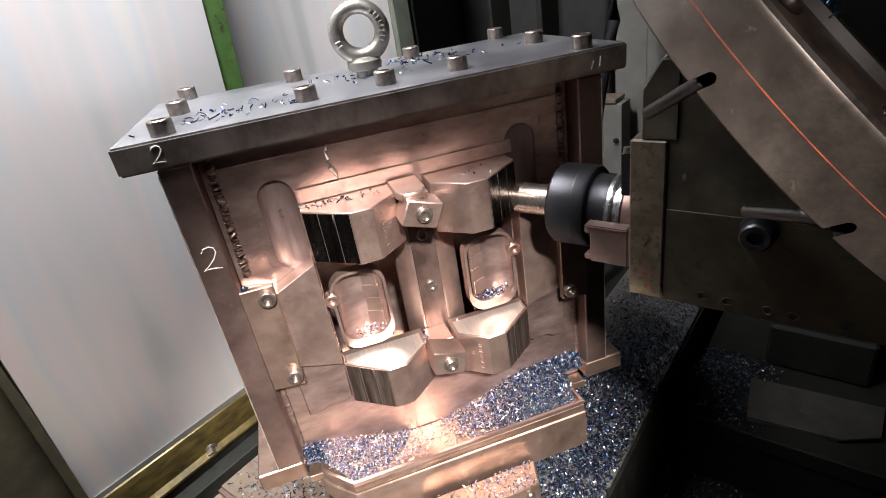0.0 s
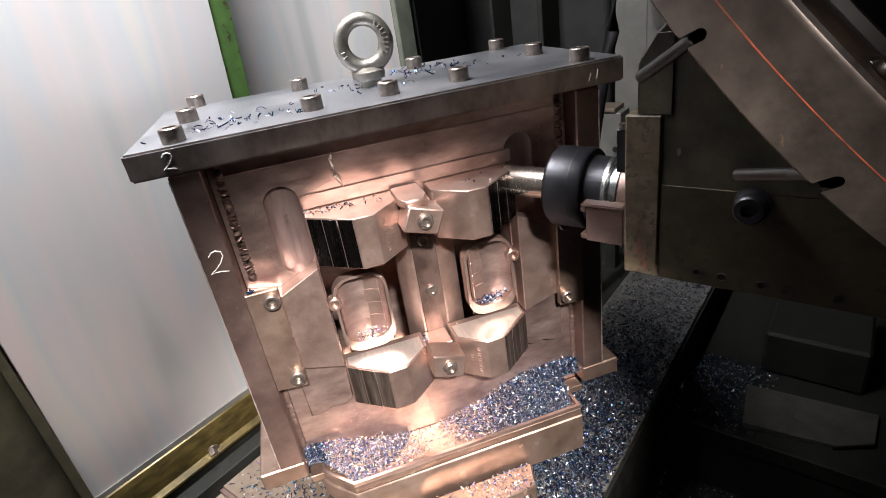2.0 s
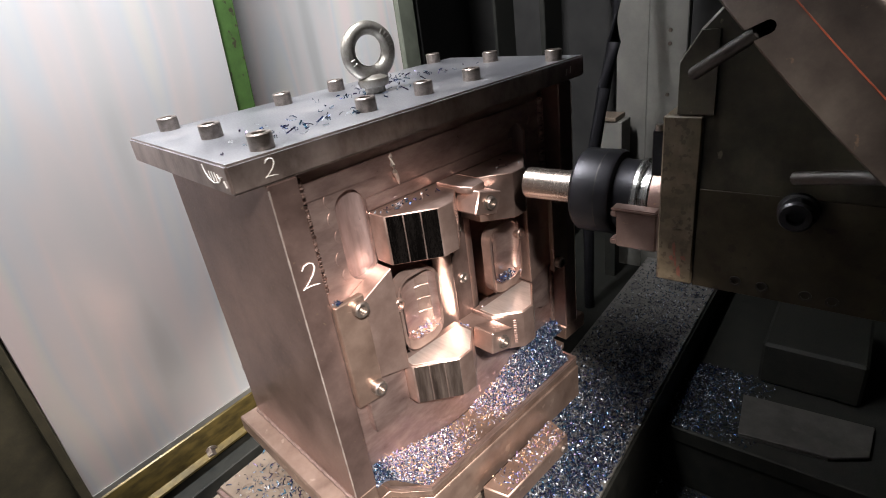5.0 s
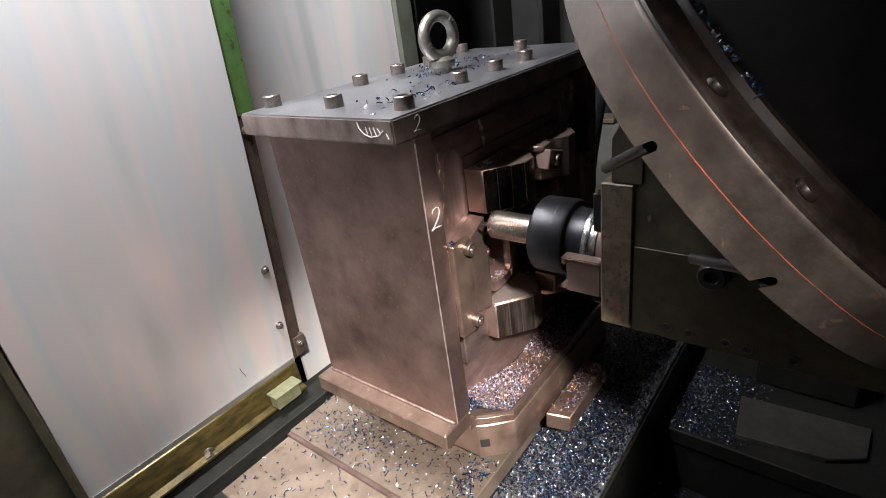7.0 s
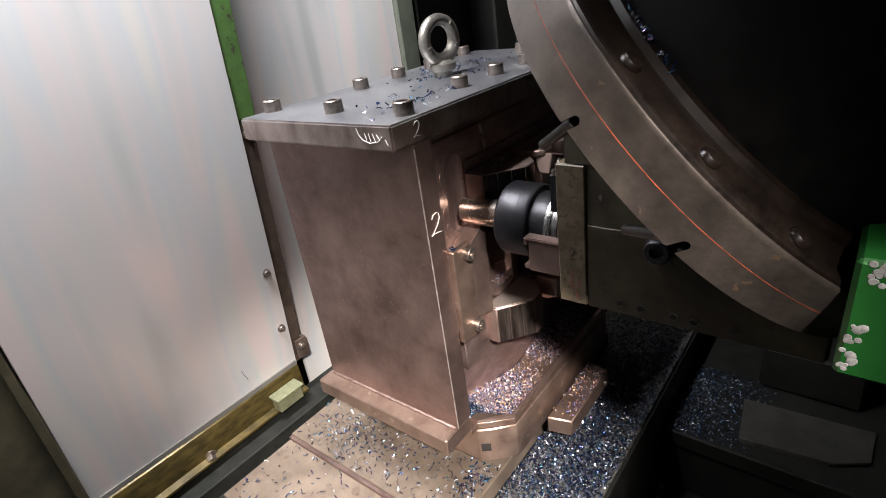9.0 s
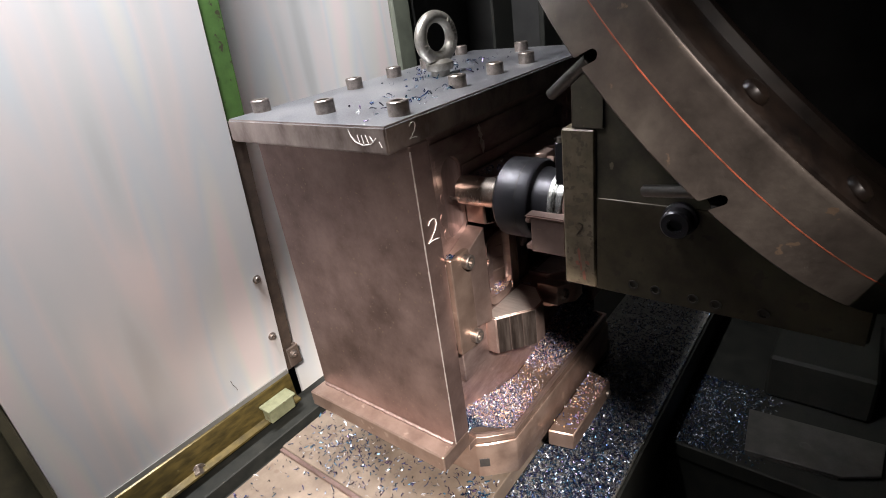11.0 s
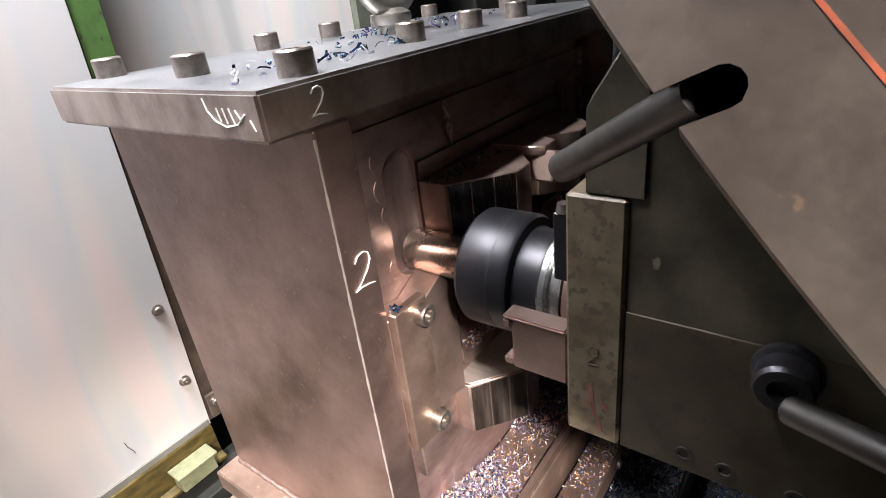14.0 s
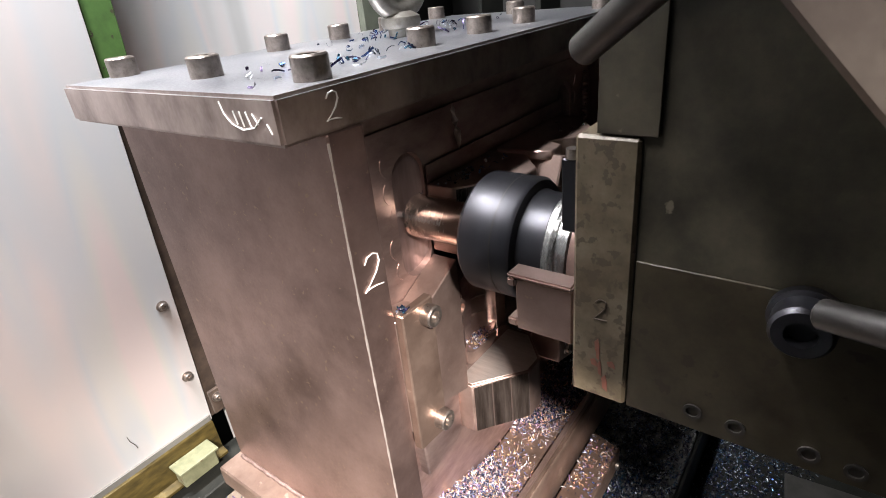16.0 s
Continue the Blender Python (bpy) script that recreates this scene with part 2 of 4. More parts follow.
def obround(x0, x1, z0, z1, r, n=8):
    pts = []
    for cx, cz, a0 in ((x1 - r, z1 - r, 0), (x0 + r, z1 - r, 90), (x0 + r, z0 + r, 180), (x1 - r, z0 + r, 270)):
        for k in range(n + 1):
            a = radians(a0 + 90 * k / n)
            pts.append((cx + r * math.cos(a), cz + r * math.sin(a)))
    out = [pts[0]]
    for p in pts[1:]:
        if math.hypot(p[0] - out[-1][0], p[1] - out[-1][1]) > 0.05:
            out.append(p)
    return out


def turned(profile, origin, axis, seg=40):
    """A solid of revolution: (along, radius) pairs round an axis through origin."""
    bm = bmesh.new()
    q = Vector((0, 0, 1)).rotation_difference(Vector(axis).normalized())
    rings = []
    for h, r in profile:
        if r < 1e-6:
            rings.append([bm.verts.new(Vector(origin) + q @ Vector((0, 0, h)))])
        else:
            rings.append([bm.verts.new(Vector(origin) + q @ Vector((r * math.cos(2 * math.pi * k / seg), r * math.sin(2 * math.pi * k / seg), h))) for k in range(seg)])
    for a, b in zip(rings, rings[1:]):
        for k in range(seg):
            j = (k + 1) % seg
            if len(a) == 1 and len(b) > 1:
                bm.faces.new((a[0], b[j], b[k]))
            elif len(b) == 1 and len(a) > 1:
                bm.faces.new((a[k], a[j], b[0]))
            elif len(a) > 1:
                bm.faces.new((a[k], a[j], b[j], b[k]))
    return tidy(bm)


def rod(p, q, r, seg=16, w=1.0):
    d = Vector(q) - Vector(p)
    n = d.length
    return turned([(0, 0), (0, r - w), (w, r), (n - w, r), (n, r - w), (n, 0)], p, d, seg)


def tube(points, r, seg=8):
    """A round bead along a polyline."""
    bm = bmesh.new()
    rings = []
    pts = [Vector(p) for p in points]
    for i, p in enumerate(pts):
        d = (pts[min(i + 1, len(pts) - 1)] - pts[max(i - 1, 0)]).normalized()
        q = Vector((0, 0, 1)).rotation_difference(d)
        rr = r[i] if isinstance(r, (list, tuple)) else r
        rings.append([bm.verts.new(p + q @ Vector((rr * math.cos(2 * math.pi * k / seg), rr * math.sin(2 * math.pi * k / seg), 0))) for k in range(seg)])
    for a, b in zip(rings, rings[1:]):
        for k in range(seg):
            bm.faces.new((a[k], a[(k + 1) % seg], b[(k + 1) % seg], b[k]))
    bm.faces.new(rings[0])
    bm.faces.new(rings[-1])
    return tidy(bm)


def join(*bms):
    out = bmesh.new()
    for b in bms:
        me = bpy.data.meshes.new("tmp")
        b.to_mesh(me)
        out.from_mesh(me)
        bpy.data.meshes.remove(me)
        b.free()
    return out


def mesh_of(name, bm, mat, org, smooth=35):
    bmesh.ops.translate(bm, verts=bm.verts, vec=-Vector(org))
    bmesh.ops.scale(bm, verts=bm.verts, vec=(0.001, 0.001, 0.001))
    me = bpy.data.meshes.new(name)
    bm.to_mesh(me)
    bm.free()
    me.materials.append(mat)
    if smooth:
        me.polygons.foreach_set("use_smooth", [True] * len(me.polygons))
        me.set_sharp_from_angle(angle=radians(smooth))
    return me


def thing(name, org, label, category, group=""):
    ob = new(name)
    ob.empty_display_size = 0.05
    ob.location = Vector(org) * 0.001
    ORG[ob] = Vector(org)
    return tagged(ob, label, category, group)


def part(name, bm, mat, parent, label="", smooth=35):
    """One mesh under a thing or under a part of it."""
    org = ORG[parent]
    ob = new(name, mesh_of(name, bm, mat, org, smooth))
    ob.parent = parent
    ORG[ob] = org
    return tagged(ob, label)


def repeat(name, me, parent, at, label="", turn=None):
    """A piece that shares its mesh, placed at a point of the thing's space."""
    ob = new(name, me)
    ob.parent = parent
    ob.location = (Vector(at) - ORG[parent]) * 0.001
    if turn:
        ob.rotation_euler = turn
    return tagged(ob, label)


def solid(name, bm, mat, label="", category="", kind="", smooth=35):
    """A still object of its own."""
    return tagged(new(name, mesh_of(name, bm, mat, (0, 0, 0), smooth)), label, category, "", kind)


def chip_mesh(name, pts, mat, size=(3, 8), width=(0.8, 1.8), seed=1, org=(0, 0, 0), flat=0.6, curl=2.0):
    """Many small curled steel chips lying at the given points."""
    rng = np.random.default_rng(seed)
    pts = np.asarray(pts, float)
    n = len(pts)
    ln = rng.uniform(*size, n)
    wd = rng.uniform(*width, n)
    yaw = rng.uniform(0, 2 * np.pi, n)
    tilt = rng.normal(0, flat, n)
    roll = rng.uniform(0, 2 * np.pi, n)
    bend = rng.uniform(0.3, curl, n)
    verts = np.zeros((n, 8, 3))
    for k in range(4):
        s = k / 3 - 0.5
        a = bend * s * 2
        px = ln / 2 * np.sin(a) / np.maximum(bend, 0.05)
        py = ln / 2 * (np.cos(a) - np.cos(bend)) / np.maximum(bend, 0.05)
        for j, sg in enumerate((-0.5, 0.5)):
            p = np.stack([px, py, sg * wd], 1)
            cr, sr = np.cos(roll), np.sin(roll)
            p = np.stack([p[:, 0], p[:, 1] * cr - p[:, 2] * sr, p[:, 1] * sr + p[:, 2] * cr], 1)
            ct, st = np.cos(tilt), np.sin(tilt)
            p = np.stack([p[:, 0] * ct + p[:, 2] * st, p[:, 1], -p[:, 0] * st + p[:, 2] * ct], 1)
            cy, sy = np.cos(yaw), np.sin(yaw)
            p = np.stack([p[:, 0] * cy - p[:, 1] * sy, p[:, 0] * sy + p[:, 1] * cy, p[:, 2]], 1)
            verts[:, 2 * k + j] = p
    low = verts[:, :, 2].min(1)
    verts[:, :, 2] -= low[:, None]
    verts += pts[:, None, :]
    v = (verts.reshape(-1, 3) - np.array(org)) * 0.001
    base = np.arange(n)[:, None] * 8
    f = np.concatenate([base + np.array([2 * k, 2 * k + 1, 2 * k + 3, 2 * k + 2]) for k in range(3)], 0)
    me = bpy.data.meshes.new(name)
    me.from_pydata(v.tolist(), [], f.tolist())
    me.materials.append(mat)
    return me


# ---- the enclosure ----
def enclosure():
    solid("floor", box(-1500, 1700, -1700, 1100, -960, -900, 0), M_PIT, kind="structure", label="near-black machine floor under the bed")
    solid("ceiling", box(-1500, 1700, -1700, 1100, 1300, 1340, 0), M_WALL, kind="structure", label="dark roof of the machine enclosure")
    solid("wall_west", box(-1540, -1500, -1700, 1100, -900, 1300, 0), M_WALL, kind="structure", label="dark painted enclosure wall")
    solid("wall_east", box(1660, 1700, -1700, 1100, -900, 1300, 0), M_WALL, kind="structure", label="dark painted enclosure wall")
    solid("wall_south", box(-1500, 1660, -1740, -1700, -900, 1300, 0), M_WALL, kind="structure", label="dark painted enclosure wall")
    solid("wall_north", box(-1500, 1660, 1060, 1100, -900, 1300, 0), M_WALL, kind="structure", label="dark painted enclosure wall")

    # the door leaf with its rail, posts and bolts
    door = thing("sliding_door", (-90, 522, -575), "scuffed white sheet-metal sliding door with painted-in reflections and a yellow rail", "door")
    part("sheet", prism([(526, -580), (534, -580), (379, 900), (371, 900)], "yz", -322, 108, 0.6), M_PANEL, door)
    part("lower_rail", prism([(525, -575), (517, -578), (514, -632), (500, -636), (500, -641), (528, -641), (528, -575)], "yz", -336, 104, 0.5), M_OLIVE, door,
         "oily yellow-passivated rail")
    part("seal_strip", box(-322, 104, 521, 524, -583, -566, 0.5), M_GREY, door)
    bolt = mesh_of("panel_bolt", join(turned([(0, 0), (0, 8.5), (2, 8.5), (2, 6.2), (7, 6.2), (8, 5.4), (8, 3), (4, 3), (4, 0)], (0, 0, 0), (0, -1, 0), 24)), M_SCREW, (0, 0, 0))
    repeat("panel_bolt", bolt, door, (89, 501, -333), "zinc-plated socket screw")
    repeat("panel_bolt", bolt, door, (91, 515, -470), "zinc-plated socket screw")
    rb = turned([(0, 0), (0, 12), (3, 12), (3, 9), (14, 9), (15, 8), (15, 0)], (-131, 516, -634), (-0.3, -1, -0.2), 6)
    part("rail_bolt", join(rb, turned([(0, 0), (0, 13), (2, 13), (2, 0)], (-129, 516, -634), (-0.3, -1, -0.2), 20)), M_SCREW, door, "grey hexagon bolt in the rail")
    part("scratch", tube([(-16, 517.6, -508), (-15, 518.2, -518), (-10, 519, -530), (-9, 519.4, -537)], 0.5, 5), M_BROWN, door)

    post = thing("door_post", (142, 480, -575), "chipped green door post with brown steel foot", "post")
    part("post_face", prism([(472, -36), (502, -36), (404, 900), (374, 900)], "yz", 109, 145, 1.2), M_GREEN, post)
    part("lower_cover", prism([(530, -578), (560, -578), (503, -37), (473, -37)], "yz", 109, 136, 1.0), M_BROWN, post, "rusty brown lower cover")
    part("angle_bracket", join(box(109, 136, 506, 512, -560, -515, 0.8), box(129, 136, 512, 520, -560, -515, 0.3)), M_BROWN, post)
    repeat("bracket_screw", bolt, post, (120, 506, -530), "small rusty screw")
    repeat("bracket_screw", bolt, post, (120, 475, -62), "small rusty screw")

    stop = thing("door_stop", (62, 498, -632), "pale green painted steel door stop on the rail", "door stop")
    part("block", box(20, 80, 486, 512, -634, -604, 1.5), M_PALEGREEN, stop)
    part("cap", box(16, 84, 480, 514, -603, -598, 1.0), M_PALEGREEN, stop)

    col = thing("corner_column", (-370, 510, -900), "dark olive enclosure corner column", "column")
    part("face", box(-480, -323, 500, 540, -900, 900, 2), M_FRAME, col)
    part("flange", box(-338, -326, 486, 499.5, -900, 900, 1), M_FRAME, col)

    solid("window_panel", box(147, 640, 560, 568, -700, 900, 0.6), M_PANEL, "scuffed white sheet-metal fixed enclosure panel with painted-in reflections", "panel", "structure")
    c2 = thing("panel_column", (668, 560, -900), "dull greenish enclosure column beside the white panel", "column")
    part("face", box(641, 700, 548, 600, -900, 900, 3), material("dull_green_column", [(0.05, 0.055, 0.042), (0.09, 0.10, 0.075)], (0.5, 0.7), 0, 15), c2)
    part("flange", box(701, 730, 560, 600, -900, 900, 2), M_WALL, c2)

    back = thing("rear_column", (1010, 70, -900), "dull grey sheet-metal column behind the table", "column")
    part("sheet", box(1000, 1020, 72, 152, -900, 900, 2), M_GREY, back)
    part("door_sheet", box(992, 1020, -20, 70, -900, 900, 2), M_GREY, back)
    for z in (-40, -70, -190, -330):
        repeat("screw", mesh_of("screw", turned([(0, 0), (0, 5), (3, 4), (3, 0)], (0, 0, 0), (-1, 0, 0), 10), M_BROWN, (0, 0, 0)), back, (992, 20, z))
    part("rib", box(960, 1060, 330, 345, -900, 900, 2), M_PIT, back)
    part("rib", box(960, 1060, 480, 490, -900, 900, 2), M_PIT, back)
    unit = thing("junction_box", (900, 130, -900), "grey sheet-metal box on a post with a pale lid", "box")
    part("body", box(900, 960, 98, 166, -420, -238, 2), M_GREY, unit)
    part("lid", box(895, 960, 112, 170, -236, -226, 1), M_SLIDE, unit, "pale steel lid")
    part("post", box(915, 945, 118, 148, -900, -421, 1), M_PIT, unit)
    part("knob", turned([(0, 0), (0, 7), (6, 6), (6, 0)], (900, 112, -330), (-1, 0, 0), 14), M_BLACK, unit)
    hose = thing("coolant_hose", (760, 120, -900), "black rubber coolant hose hanging behind the fixture", "hose")
    part("hose_body", tube([(760, 100, 500), (765, 78, 200), (762, 62, 60), (752, 62, -30), (740, 78, -120), (735, 100, -260), (735, 115, -420), (740, 120, -900)], 14, 12), M_BLACK, hose)


# ---- bed and pit ----
def bed():
    solid("ground", box(-700, 1400, -150, 52, -700, -650, 1.5), M_BED, "grimy grey machine bed strip strewn with chips", "bed", "structure")
    solid("bed_skirt", box(-700, 1400, -156, -151, -899, -656, 0.5), M_PIT, "near-black side of the bed", "bed", "structure")
    solid("bed_rear", box(-700, 1400, 54, 470, -800, -690, 1), M_PIT, "near-black casting under the slide", "casting", "structure")
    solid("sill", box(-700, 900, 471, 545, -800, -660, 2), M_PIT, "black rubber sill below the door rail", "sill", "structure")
    ledge = thing("pit_ledge", (600, -300, -899), "near-black casting ledge in the chip pit", "casting")
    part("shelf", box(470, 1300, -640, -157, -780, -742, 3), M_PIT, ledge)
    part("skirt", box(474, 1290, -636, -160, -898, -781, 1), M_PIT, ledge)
    tray = thing("chip_guard", (585, -360, -742), "bare steel chip guard plate with a dented top", "guard plate")
    part("plate", prism([(501, -290), (619, -277), (634, -495), (550, -491), (517, -438)], "xy", -736, -730, 0.8), M_TRAY, tray)
    part("fold", prism([(501, -290), (504, -290), (520, -434), (517, -434)], "xy", -741.5, -736.5, 0.2), M_TRAY, tray)
    part("dent", turned([(0, 0), (0, 9), (1.2, 6), (1.6, 0)], (564, -378, -730), (0, 0, 1), 16), M_TRAY, tray)
    block = thing("dark_casting", (760, -380, -742), "black casting standing in the pit", "casting")
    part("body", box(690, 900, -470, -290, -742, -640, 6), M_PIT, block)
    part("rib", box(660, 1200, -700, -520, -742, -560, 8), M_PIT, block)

    rng = np.random.default_rng(5)
    n = 15000
    xs = rng.gamma(2.2, 150, n) + 40
    ys = -150 + 200 * rng.beta(1.2, 1.6, n)
    keep = (xs < 1150) & (ys < 48)
    p = np.stack([xs, ys, np.full(n, -650.0) + rng.exponential(2.0, n) * (xs < 420)], 1)[keep]
    tagged(new("bed_chips", chip_mesh("bed_chips", p, M_CHIP, (4, 11), (0.8, 1.9), 11)), "blue-tempered steel chips strewn over the bed", "chips", "", "stuff")
    n = 3200
    p = np.stack([rng.uniform(475, 700, n), -158 - 172 * rng.beta(1, 1.7, n), np.full(n, -741.8)], 1)
    q = np.stack([rng.uniform(180, 470, n), -160 - 330 * rng.beta(1, 1.8, n), np.full(n, -899.5)], 1)
    tagged(new("pit_chips", chip_mesh("pit_chips", np.concatenate([p, q]), M_CHIP, (3, 8), (0.8, 2.0), 12)), "dark blue steel chips lying in the pit", "chips", "", "stuff")


# ---- the slide under the rotary table ----
SLIDE_ORG = (265, 157, -605)
riders, sliders = [], []


def slide():
    s = thing("machine_slide", SLIDE_ORG, "ground steel table slide with bolted way covers", "slide")
    part("top_plate", box(-22, 560, -6, 388, -640, -605, 1.5), M_SLIDE, s)
    part("way_cover", box(-175, -23, -30, 386, -645, -613, 1.5), M_SLIDE, s, "lower ground way cover")
    part("cover_seam", box(-30, -22.5, -6, 386, -612.8, -606.5, 0.8), M_FIX, s)
    part("keel", box(-170, 555, -4, 380, -689, -645.5, 1), M_PIT, s)
    scr = mesh_of("plate_screw", turned([(0, 0), (0, 11), (0.8, 11), (0.8, 9), (-3, 9), (-3, 5), (-6, 5), (-6, 0)], (0, 0, 0), (0, 0, 1), 28), M_SLIDE, (0, 0, 0))
    for x, y in ((3, 339), (3, 90), (3, 215), (120, 345)):
        repeat("plate_screw", scr, s, (x, y, -604.9))
    rng = np.random.default_rng(8)
    n = 560
    p = np.stack([rng.uniform(-20, 120, n), rng.uniform(0, 385, n), np.full(n, -604.8)], 1)
    q = np.stack([rng.uniform(-170, -32, 240), rng.uniform(0, 380, 240), np.full(240, -612.6)], 1)
    k = np.stack([rng.normal(60, 25, 150), rng.normal(20, 14, 150), np.full(150, -604.8)], 1)
    k2 = np.stack([rng.normal(40, 24, 160), rng.normal(270, 35, 160), np.full(160, -604.8)], 1)
    ch = new("slide_chips", chip_mesh("slide_chips", np.concatenate([p, q, k[k[:, 1] > -5], k2]), M_CHIP, (5, 12), (1.1, 2.3), 21, SLIDE_ORG, 0.4))
    ch.location = Vector(SLIDE_ORG) * 0.001
    tagged(ch, "scattered straw and blue steel chips on the slide", "chips", "", "stuff")
    sliders.extend((s, ch))


# ---- the fixture ----
C = (265, 157, -605)


def cap_screw(name, r, h, key, mat, axis):
    """A socket head cap screw, its head's seat at the origin."""
    hexa = [(0, 0), (0, r), (h - 1.2, r), (h, r - 1.2), (h, key * 1.12), (h - 0.4, key), (h * 0.45, key), (h * 0.4, 0)]
    return mesh_of(name, turned(hexa, (0, 0, 0), axis, 24), mat, (0, 0, 0))


def digit_two(x, z, h, y, lean=0.15):
    """A hand-drawn figure two, as a chalk stroke on a face across y."""
    pts = [(-0.28, 0.30), (-0.18, 0.46), (0.02, 0.5), (0.2, 0.42), (0.26, 0.22), (0.14, -0.05), (-0.1, -0.3), (-0.3, -0.46), (-0.1, -0.42), (0.15, -0.44), (0.42, -0.5)]
    return tube([(x + h * (a + lean * b), y, z + h * b) for a, b in pts], [0.4, 0.7, 0.6, 0.45, 0.7, 0.6, 0.4, 0.65, 0.5, 0.6, 0.25], 6)


def fixture():
    fx = thing("milling_fixture", C, "oily steel box fixture with a bolted top plate and lifting eye", "fixture")
    top = part("top_plate", box(0, 560, 0, 279, -29, 0, 2.2, 2), M_FIX, fx, "steel top plate with cool light painted on top and bare worn edges")
    for m in (M_TOP, M_EDGE, M_LINE):
        top.data.materials.append(m)
    for f in top.data.polygons:
        f.material_index = 1 if f.normal.z > 0.95 else 2 if max(abs(c) for c in f.normal) > 0.95 else 3
    part("chalk_mark", digit_two(40, -13.5, 17, -0.4), M_CHALK, top, "chalked figure two")
    part("chalk_mark", join(*[tube(p, 0.55, 5) for p in (
        [(-0.4, 52, -4), (-0.4, 50, -11), (-0.4, 44, -17), (-0.4, 34, -20), (-0.4, 22, -18), (-0.4, 14, -12)],
        [(-0.4, 40, -9), (-0.4, 38, -17)], [(-0.4, 34, -9), (-0.4, 32, -18)], [(-0.4, 28, -9), (-0.4, 25, -18)], [(-0.4, 22, -10), (-0.4, 18, -16)], [(-0.4, 10, -15), (-0.4, 7, -21)])]), M_CHALK, top, "chalk scribble")
    part("end_plate", box(33, 65, 2, 277, -449, -29.5, 1.6), M_FIX, fx)
    part("end_plate", box(495, 527, 2, 277, -449, -29.5, 1.6), M_FIX, fx)
    part("chalk_mark", digit_two(50, -132, 27, 1.4), M_CHALK, fx, "chalked figure two")
    part("chalk_mark", join(tube([(524, -0.3, -10), (523, -0.3, -20)], 0.7, 5), tube([(515, -0.3, -13), (512, -0.3, -22)], 0.6, 5)), M_CHALK, top)

    # worn edges as raised strips, coloured bright to hold the edge highlight too
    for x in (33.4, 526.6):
        part("worn_edge", tube([(x, 2.4, -448 + 3.5 * k) for k in range(119)], [0.75 + 0.3 * math.sin(k * 0.9) * math.sin(k * 0.31) for k in range(119)], 6), M_GLARE, fx, "bare worn edge with its highlight painted in")
    # the web with its milled slots
    slot_l, slot_r = obround(112, 151.5, -182, -72, 19.7), obround(408.5, 448, -182, -72, 19.7)
    bay = obround(153, 407, -345, -150, 6, 3)
    part("web_plate", pierced([(66, -483.5), (494, -483.5), (494, -30), (66, -30)], [slot_l, slot_r, bay], 30, 40), M_WEB, fx, "milled web plate with round-ended slots")
    for cx in (131.7, 428.3):
        sc = bmesh.new()
        cols = []
        for k in range(15):
            a = radians(180 * k / 14)
            cols.append([sc.verts.new((cx - 20.3 * math.cos(a), 31 + 8.8 * math.sin(a), z)) for z in (-184, -70)])
        for u, v in zip(cols, cols[1:]):
            sc.faces.new((u[0], u[1], v[1], v[0]))
        part("slot_floor", sc, M_SLOT, fx, "smooth round-bottomed milled slot", 60)
    part("web_core", pierced([(66, -448), (494, -448), (494, -30), (66, -30)], [bay], 40.5, 68), M_WEB, fx)
    part("rear_web", box(66, 494, 215, 249, -448, -30, 0.5), M_WEB, fx)
    part("milled_step", box(152, 416, 27.6, 29.7, -105, -88, 1.6, 2), M_WEB, fx)
    part("milled_step", box(68, 492, 28.3, 29.7, -69, -47, 1.2, 2), M_WEB, fx)
    for x, n in ((76, 24), (484, 24)):
        rng = random.Random(n + x)
        pts, rr = [], []
        for k in range(60):
            z = -34 - k * 2.4
            pts.append((x + rng.uniform(-0.8, 0.8), 29 + rng.uniform(-0.5, 0.5), z))
            rr.append(5.0 + 0.35 * math.sin(k * 1.9) + rng.uniform(-0.3, 0.3))
        part("weld_bead", tube(pts, rr, 10), M_WELD, fx, "rough weld bead")
        pts = [(x - (8 if x < 200 else -8), 29 + rng.uniform(-0.5, 0.5), -330 - k * 3) for k in range(38)]
        part("weld_bead", tube(pts, [4 + 0.5 * math.sin(k * 2.1) for k in range(38)], 8), M_WELD, fx, "rough weld bead")
    # overlapping arcs left by the face mill on both flanks of the web
    rng = random.Random(3)
    for x, side in ((108, -1), (452, 1)):
        for k in range(5):
            z = -74 - 23 * k + rng.uniform(-3, 3)
            r = 24 + rng.uniform(-3, 4)
            arc = [(x + side * (r * math.cos(radians(a)) - 18), 29.9, z + r * 0.62 * math.sin(radians(a))) for a in range(-38, 39, 7)]
            part("mill_arc", tube(arc, [0.25 + 0.4 * math.sin(math.pi * i / 10) for i in range(len(arc))], 5), M_WEB, fx, "curved mill mark")
    part("peeled_sliver", tube([(200, 31, -46), (197, 27, -53), (196, 25, -62), (198, 25, -71), (202, 27, -80), (205, 29.5, -90)], [0.5, 2.2, 3.2, 3.2, 2.4, 0.5], 8), M_GLARE, fx, "bright peeled metal sliver")

    # base plate, tray and tongue
    part("base_plate", prism([(5, 4), (65.6, 4), (65.6, 42), (494.4, 42), (494.4, 4), (555, 4), (555, 282), (5, 282)], "xy", -478, -450, 2.0), M_BRONZE, fx)
    wl = [(31.5 + 0.35 * math.sin(k * 1.3), 6 + k * 4.5, -449.5) for k in range(60)]
    part("weld_bead", tube(wl, [3.0 + 0.35 * math.sin(k * 2.3) for k in range(60)], 8), M_WELD, fx, "weld bead along the foot")
    deck = [(84, 45), (84, 8), (94, -6), (122, -36), (466, -36), (466, 45)]
    inner = [(88, 40), (88, 10), (97, -3), (124, -31.5), (461.5, -31.5), (461.5, 40)]
